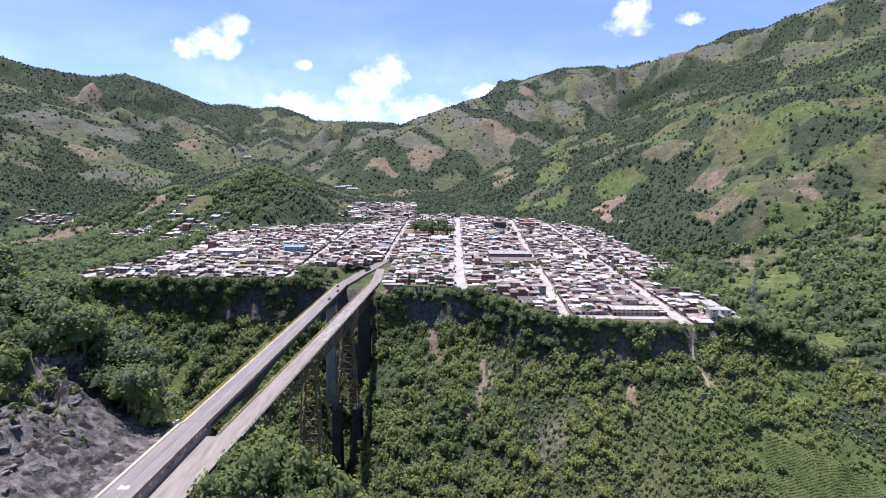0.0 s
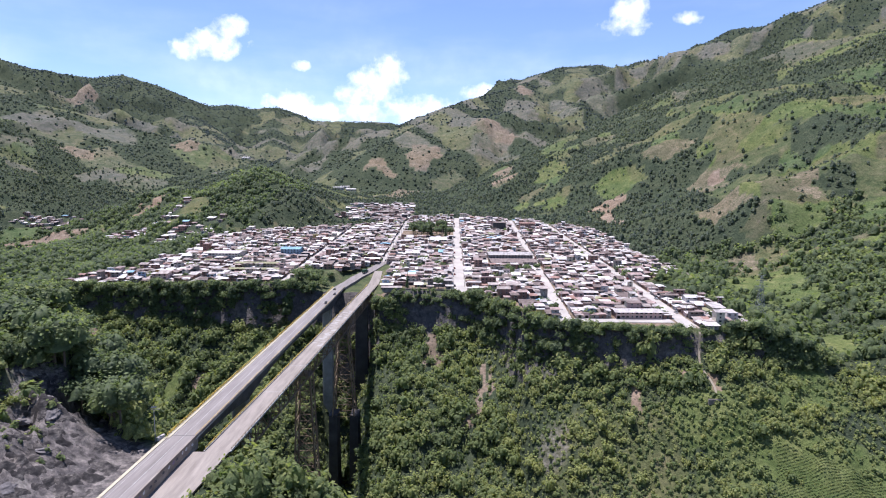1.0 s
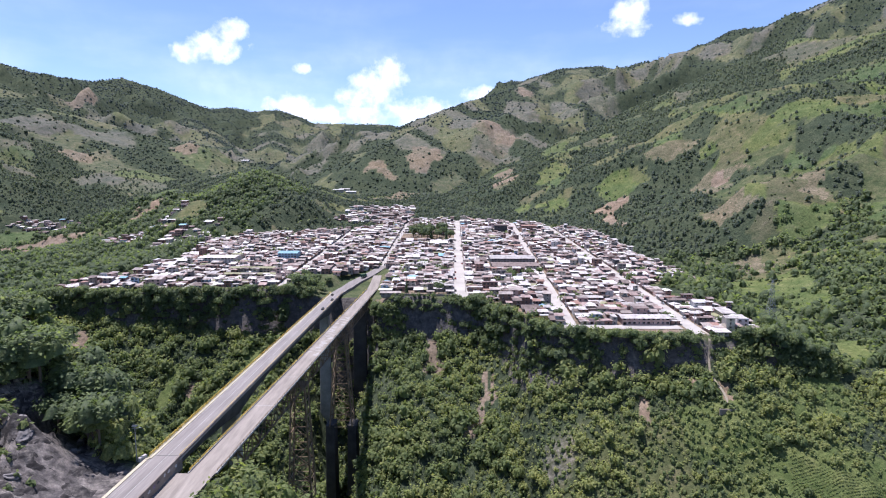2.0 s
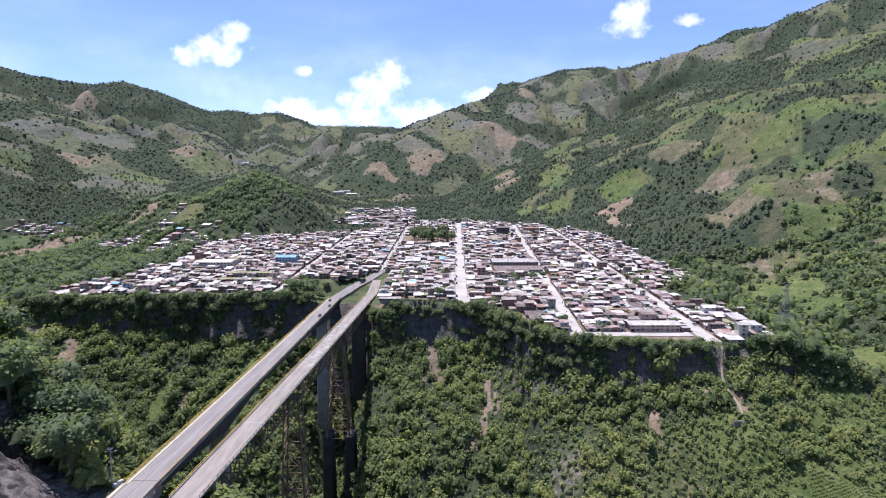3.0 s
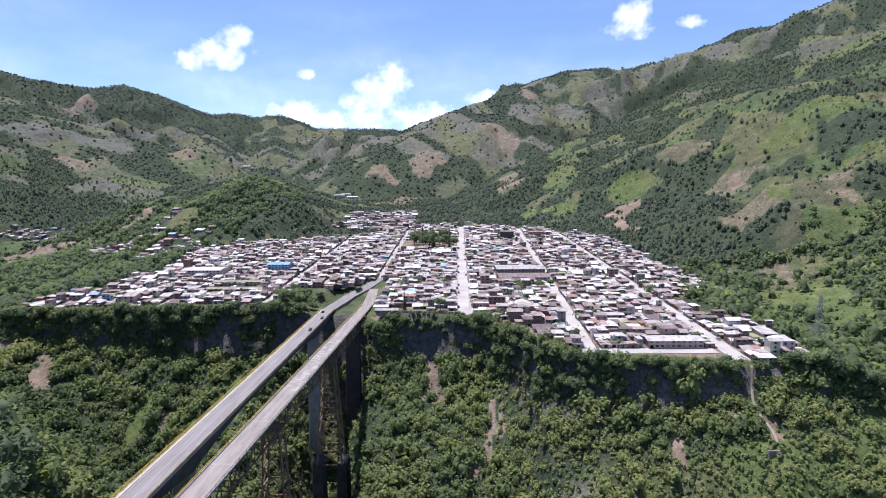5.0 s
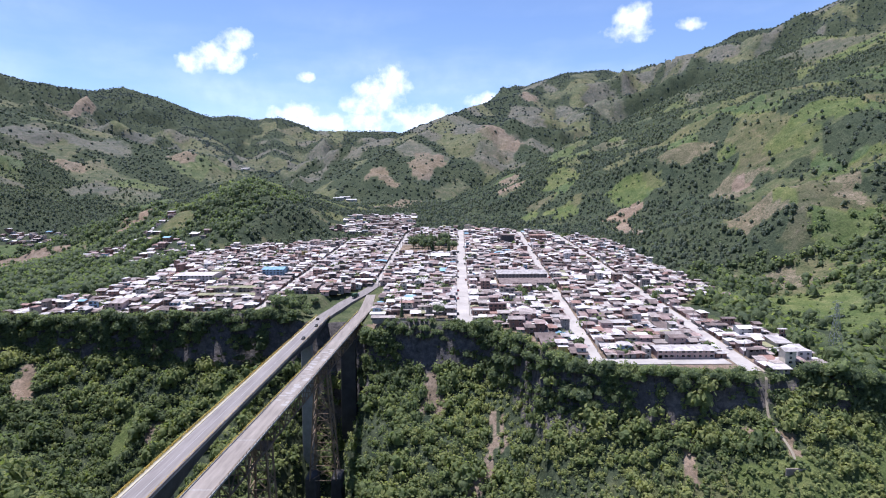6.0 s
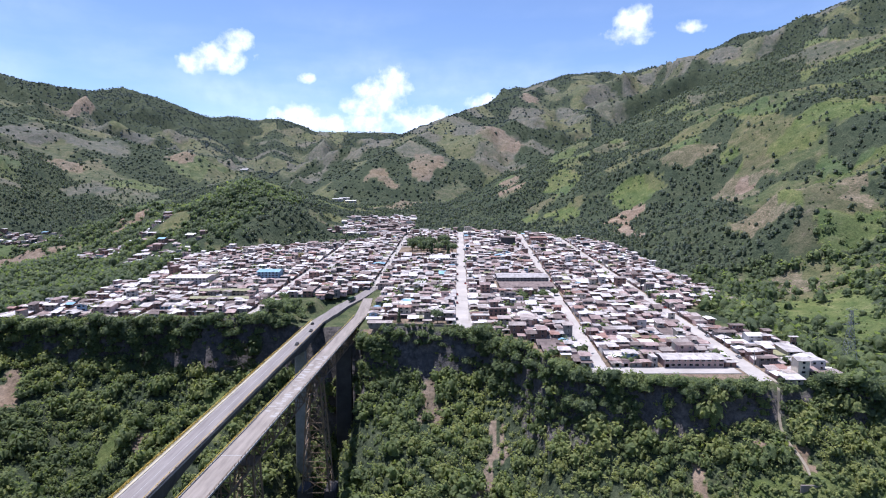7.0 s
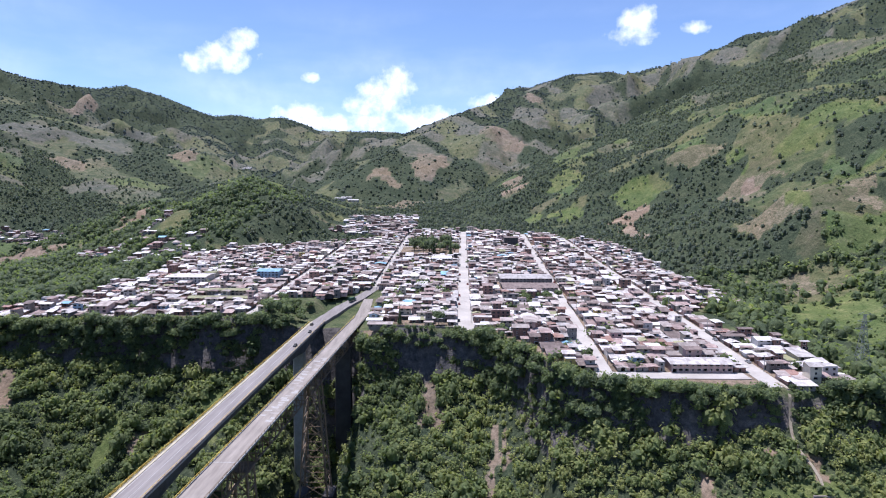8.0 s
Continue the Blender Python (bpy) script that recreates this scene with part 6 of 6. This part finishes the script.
# ---- vehicles, poles and small things ----
def car(x, y, z, turn, body_mat, label, long=4.3, tall=1.45):
    root = thing("car", pose(x, y, z, 0, 0, turn), label, "car")
    bm = bmesh.new()
    side = [(-long / 2, 0.35), (long / 2, 0.35), (long / 2, 0.78), (long * 0.24, 0.92), (-long * 0.42, 0.95), (-long / 2, 0.85)]
    l = [bm.verts.new((-0.86, a, b)) for a, b in side]
    r = [bm.verts.new((0.86, a, b)) for a, b in side]
    bm.faces.new(l)
    bm.faces.new(r[::-1])
    for i in range(len(side)):
        j = (i + 1) % len(side)
        bm.faces.new((l[i], r[i], r[j], l[j]))
    bmesh.ops.recalc_face_normals(bm, faces=bm.faces)
    bmesh.ops.bevel(bm, geom=list(bm.edges), offset=0.06, segments=1, affect="EDGES")
    part("body", bm, root, mat=body_mat)
    bm = bmesh.new()
    lo = [bm.verts.new(p) for p in ((-0.8, -long * 0.40, 0.9), (0.8, -long * 0.40, 0.9), (0.8, long * 0.22, 0.9), (-0.8, long * 0.22, 0.9))]
    hi = [bm.verts.new(p) for p in ((-0.62, -long * 0.30, tall), (0.62, -long * 0.30, tall), (0.62, long * 0.06, tall), (-0.62, long * 0.06, tall))]
    for i in range(4):
        bm.faces.new((lo[i], lo[(i + 1) % 4], hi[(i + 1) % 4], hi[i]))
    part("cabin_glass", bm, root, "dark car glass", CAR_GLASS)
    bm = bmesh.new()
    box(bm, -0.64, 0.64, -long * 0.31, long * 0.07, tall - 0.02, tall + 0.05)
    part("car_roof", bm, root, mat=body_mat)
    for sx in (-0.78, 0.78):
        for sy in (-long * 0.32, long * 0.31):
            bm = bmesh.new()
            bmesh.ops.create_cone(bm, cap_ends=True, segments=12, radius1=0.32, radius2=0.32, depth=0.2, matrix=pose(sx, sy, 0.32, 0, 90, 0))
            part("wheel", bm, root, "black tyre", TYRE)
    return root


TYRE = simple("tyre", [(0.3, (0.015, 0.015, 0.015)), (0.7, (0.04, 0.04, 0.04))], 2.0, 0.9)
DARK_CAR = simple("dark_car_paint", [(0.3, (0.015, 0.016, 0.018)), (0.7, (0.04, 0.042, 0.046))], 1.0, 0.5, 0.0, 0.25)
PALE_CAR = simple("silver_car_paint", [(0.3, (0.30, 0.30, 0.31)), (0.7, (0.42, 0.42, 0.43))], 1.0, 0.5, 0.1, 0.3)
RED_CAR = simple("red_car_paint", [(0.3, (0.25, 0.03, 0.03)), (0.7, (0.38, 0.06, 0.05))], 1.0, 0.25, 0.2, 0.6)
car(-88.3, 452, new_z(452), 180, DARK_CAR, "dark saloon car driving over the bridge")
car(-88.3, 489, new_z(489), 180, DARK_CAR, "dark saloon car driving over the bridge")
car(-92.4, 512, new_z(512), 0, DARK_CAR, "dark saloon car near the end of the bridge")
srng = random.Random(9)
for k, ys_ in ((4, range(500, 1000, 24)), (5, range(420, 900, 27)), (6, range(410, 620, 25)), (3, range(600, 1000, 26))):
    for y in ys_:
        if srng.random() < 0.55:
            yy_ = y + srng.uniform(-8, 8)
            off = STREETS[k][2] / 2 - 1.4
            kind = srng.choice(((DARK_CAR, "dark parked car at the kerb"), (PALE_CAR, "silver parked car at the kerb"), (RED_CAR, "red parked car at the kerb")))
            x = street_x(k, yy_) + srng.choice((-off, off))
            car(x, yy_, town_z(x, yy_) + 0.16, 0, *kind)


def lorry(x, y, z, turn):
    root = thing("lorry", pose(x, y, z, 0, 0, turn), "green canvas covered lorry on the road into town", "lorry")
    bm = bmesh.new()
    box(bm, -1.2, 1.2, -4.0, 2.2, 1.0, 3.3)
    bmesh.ops.bevel(bm, geom=list(bm.edges), offset=0.15, segments=2, affect="EDGES")
    part("cargo_cover", bm, root, "dark green canvas", simple("canvas", [(0.3, (0.03, 0.07, 0.045)), (0.7, (0.07, 0.13, 0.085))], 0.8, 0.9))
    bm = bmesh.new()
    box(bm, -1.15, 1.15, 2.4, 4.2, 0.6, 2.8)
    bmesh.ops.bevel(bm, geom=list(bm.edges), offset=0.12, segments=2, affect="EDGES")
    part("cab", bm, root, mat=PALE_CAR)
    for sx in (-1.0, 1.0):
        for sy in (-2.8, -1.6, 3.2):
            bm = bmesh.new()
            bmesh.ops.create_cone(bm, cap_ends=True, segments=12, radius1=0.5, radius2=0.5, depth=0.3, matrix=pose(sx, sy, 0.5, 0, 90, 0))
            part("wheel", bm, root, "black tyre", TYRE)


lorry(-74.0, 574, 0.15, -28)


def pole(x, y, z, tall, lamp, label):
    root = thing("street_lamp" if lamp else "utility_pole", pose(x, y, z), label, "lamp" if lamp else "pole", "" if lamp else "utility poles")
    bm = bmesh.new()
    bmesh.ops.create_cone(bm, cap_ends=True, segments=10, radius1=0.19, radius2=0.11, depth=tall, matrix=pose(0, 0, tall / 2))
    part("shaft", bm, root, mat=WOODPOLE)
    bm = bmesh.new()
    box(bm, -1.0, 1.0, -0.06, 0.06, tall - 0.6, tall - 0.45)
    part("crossarm", bm, root, mat=WOODPOLE)
    if lamp:
        bm = bmesh.new()
        box(bm, -0.9, 0.9, -0.5, 0.5, tall + 0.3, tall + 0.38)
        bmesh.ops.rotate(bm, verts=bm.verts, cent=(0, 0, tall + 0.3), matrix=Euler((radians(20), 0, 0)).to_matrix())
        part("solar_panel", bm, root, "grey solar panel", GLASS)
        bm = bmesh.new()
        bar(bm, (0, 0, tall - 0.8), (1.6, 0, tall - 0.3), 0.1)
        part("arm", bm, root, mat=WOODPOLE)
        bm = bmesh.new()
        box(bm, 1.4, 2.1, -0.14, 0.14, tall - 0.38, tall - 0.24)
        part("lamp_head", bm, root, mat=GALV)
    return root


pole(-99.8, 207.5, land_at(-99.8, 207.5) - 0.3, 12.5, True, "grey concrete street lamp with a solar panel beside the bridge")
for k, ys_ in ((3, range(600, 1000, 35)), (4, range(495, 1000, 35)), (5, range(410, 900, 35)), (6, range(400, 640, 35))):
    for y in ys_:
        x = street_x(k, y) + STREETS[k][2] / 2 - 0.3
        pole(x, y, town_z(x, y), 9.0, False, "thin grey concrete utility pole at the kerb")


def pylon(x, y, tall):
    """A lattice mast for the high-tension line."""
    z = land_at(x, y)
    root = thing("pylon", pose(x, y, z), "grey galvanised steel lattice power pylon among trees", "pylon")

    def leg(sx, sy, t):
        w = 3.2 * (1 - t) ** 1.3 + 0.45
        return Vector((sx * w, sy * w, tall * t - 1))
    for sx in (-1, 1):
        for sy in (-1, 1):
            bm = bmesh.new()
            rings = [[bm.verts.new(leg(sx, sy, k / 6) + Vector((ux * 0.07, uy * 0.07, 0))) for ux, uy in ((-1, -1), (1, -1), (1, 1), (-1, 1))] for k in range(7)]
            for a, b in zip(rings[:-1], rings[1:]):
                for i in range(4):
                    bm.faces.new((a[i], a[(i + 1) % 4], b[(i + 1) % 4], b[i]))
            part("leg", bm, root, mat=GALV)
    for k in range(12):
        t0, t1 = k / 12, (k + 1) / 12
        for (ax, ay), (bx, by) in (((-1, -1), (1, -1)), ((1, -1), (1, 1)), ((1, 1), (-1, 1)), ((-1, 1), (-1, -1))):
            bm = bmesh.new()
            bar(bm, leg(ax, ay, t0), leg(bx, by, t1), 0.08)
            bar(bm, leg(bx, by, t0), leg(ax, ay, t1), 0.08)
            part("bracing", bm, root, mat=GALV)
    for h, w in ((0.74, 4.6), (0.86, 3.8), (0.97, 3.0)):
        bm = bmesh.new()
        for s in (-1, 1):
            bar(bm, (s * 0.4, 0, tall * h), (s * w, 0, tall * h + 0.4), 0.16)
            bar(bm, (s * 0.4, 0, tall * h + 1.4), (s * w, 0, tall * h + 0.4), 0.14)
        part("crossarm", bm, root, mat=GALV)


pylon(217, 403, 34)

# the small hut at the end of the town and the stepped path below it
p = dict(x0=168, x1=176, y0=374, y1=380, z=land_at(172, 377), h=2.6, storeys=1, roof=0, wall=4, form="mono", tilt=0.2)
house(p)
bm = bmesh.new()
prev = None
for k in range(26):
    t = k / 25
    x = 163.2 - 3 * t + 1.6 * math.sin(t * 9)
    y = 384 - 43 * t
    z = max(land_at(x, y), land_at(x + 0.9, y), land_at(x - 0.9, y)) + 0.4
    row = [bm.verts.new((x - 0.65, y, z)), bm.verts.new((x + 0.65, y, z)), bm.verts.new((x + 0.65, y, z - 1.5)), bm.verts.new((x - 0.65, y, z - 1.5))]
    if prev:
        for i in range(4):
            bm.faces.new((prev[i], prev[(i + 1) % 4], row[(i + 1) % 4], row[i]))
    prev = row
bmesh.ops.recalc_face_normals(bm, faces=bm.faces)
me = bpy.data.meshes.new("footpath")
bm.to_mesh(me)
bm.free()
me.materials.append(DIRT)
tagged(new("footpath", me), "pale dirt footpath winding down from the town", "path", kind="structure")
bm = bmesh.new()
zw = land_at(160, 338)
box(bm, 155, 164, 337.2, 337.9, zw - 4, zw + 1.1)
bmesh.ops.bevel(bm, geom=list(bm.edges), offset=0.08, segments=1, affect="EDGES")
me = bpy.data.meshes.new("retaining_wall")
bm.to_mesh(me)
bm.free()
me.materials.append(DIRTY_WALL)
tagged(new("retaining_wall", me), "grey concrete retaining wall on the slope", "wall", kind="structure")


# low grey wall along the edge of the town beside the bridge
bm = bmesh.new()
prev = None
for x in np.arange(-47, 8.1, 2.5):
    y, z = rim_at(x) + 3.2, town_z(x, rim_at(x) + 3.2)
    row = [bm.verts.new(q) for q in ((x, y, z - 2.5), (x, y, z + 1.3), (x, y + 0.35, z + 1.3), (x, y + 0.35, z - 2.5))]
    if prev:
        for i in range(4):
            bm.faces.new((prev[i], prev[(i + 1) % 4], row[(i + 1) % 4], row[i]))
    else:
        bm.faces.new(row)
    prev = row
bm.faces.new(prev)
bmesh.ops.recalc_face_normals(bm, faces=bm.faces)
me = bpy.data.meshes.new("edge_wall")
bm.to_mesh(me)
bm.free()
me.materials.append(DIRTY_WALL)
tagged(new("edge_wall", me), "low grey concrete wall along the edge of the town", "wall", kind="structure")


# painted word on the near road, worn to plain bars, a white block at the bridge head and paint blots on the wall
for k in range(5):
    bm = bmesh.new()
    box(bm, -0.24, 0.24, -1.5 + 0.2 * (k % 2), 1.5 - 0.3 * (k % 3), 0, 0.012)
    part("road_marking", bm, ap, "worn white painted bar", FRESH_LINE, pose(-92.6 + 0.62 * k, 160.0, new_z(160) + 0.004))
bm = bmesh.new()
box(bm, -0.5, 0.5, -1.6, 1.6, -0.6, 0.9)
bmesh.ops.bevel(bm, geom=list(bm.edges), offset=0.1, segments=2, affect="EDGES")
block = tagged(part("concrete_block", bm, None, mat=WALLS[0]), "white painted concrete block at the bridge head", "block")
block.matrix_world = pose(-97.3, 206.5, new_z(206) + 0.2, 0, 0, -15)
PAINTS = [simple("wall_paint_dark", [(0.3, (0.04, 0.04, 0.05)), (0.7, (0.10, 0.10, 0.12))], 1.0), simple("wall_paint_pale", [(0.3, (0.42, 0.42, 0.44)), (0.7, (0.6, 0.6, 0.6))], 1.0),
          simple("wall_paint_violet", [(0.3, (0.16, 0.12, 0.2)), (0.7, (0.26, 0.2, 0.3))], 1.0)]
for k in range(16):
    y = 150 + k * 3.6 + srng.uniform(-1, 1)
    bm = bmesh.new()
    n_ = 9
    ring = [(math.cos(i * 2 * math.pi / n_) * srng.uniform(0.5, 1.1), math.sin(i * 2 * math.pi / n_) * srng.uniform(0.35, 0.7)) for i in range(n_)]
    front_ = [bm.verts.new((0.012, a, b)) for a, b in ring]
    back_ = [bm.verts.new((0.0, a, b)) for a, b in ring]
    bm.faces.new(front_)
    for i in range(n_):
        bm.faces.new((front_[i], back_[i], back_[(i + 1) % n_], front_[(i + 1) % n_]))
    bmesh.ops.recalc_face_normals(bm, faces=bm.faces)
    part("paint_blot", bm, ap, "sprayed paint blot", srng.choice(PAINTS), pose(-85.497, y, new_z(y) - 0.9 + srng.uniform(-0.4, 0.4)))
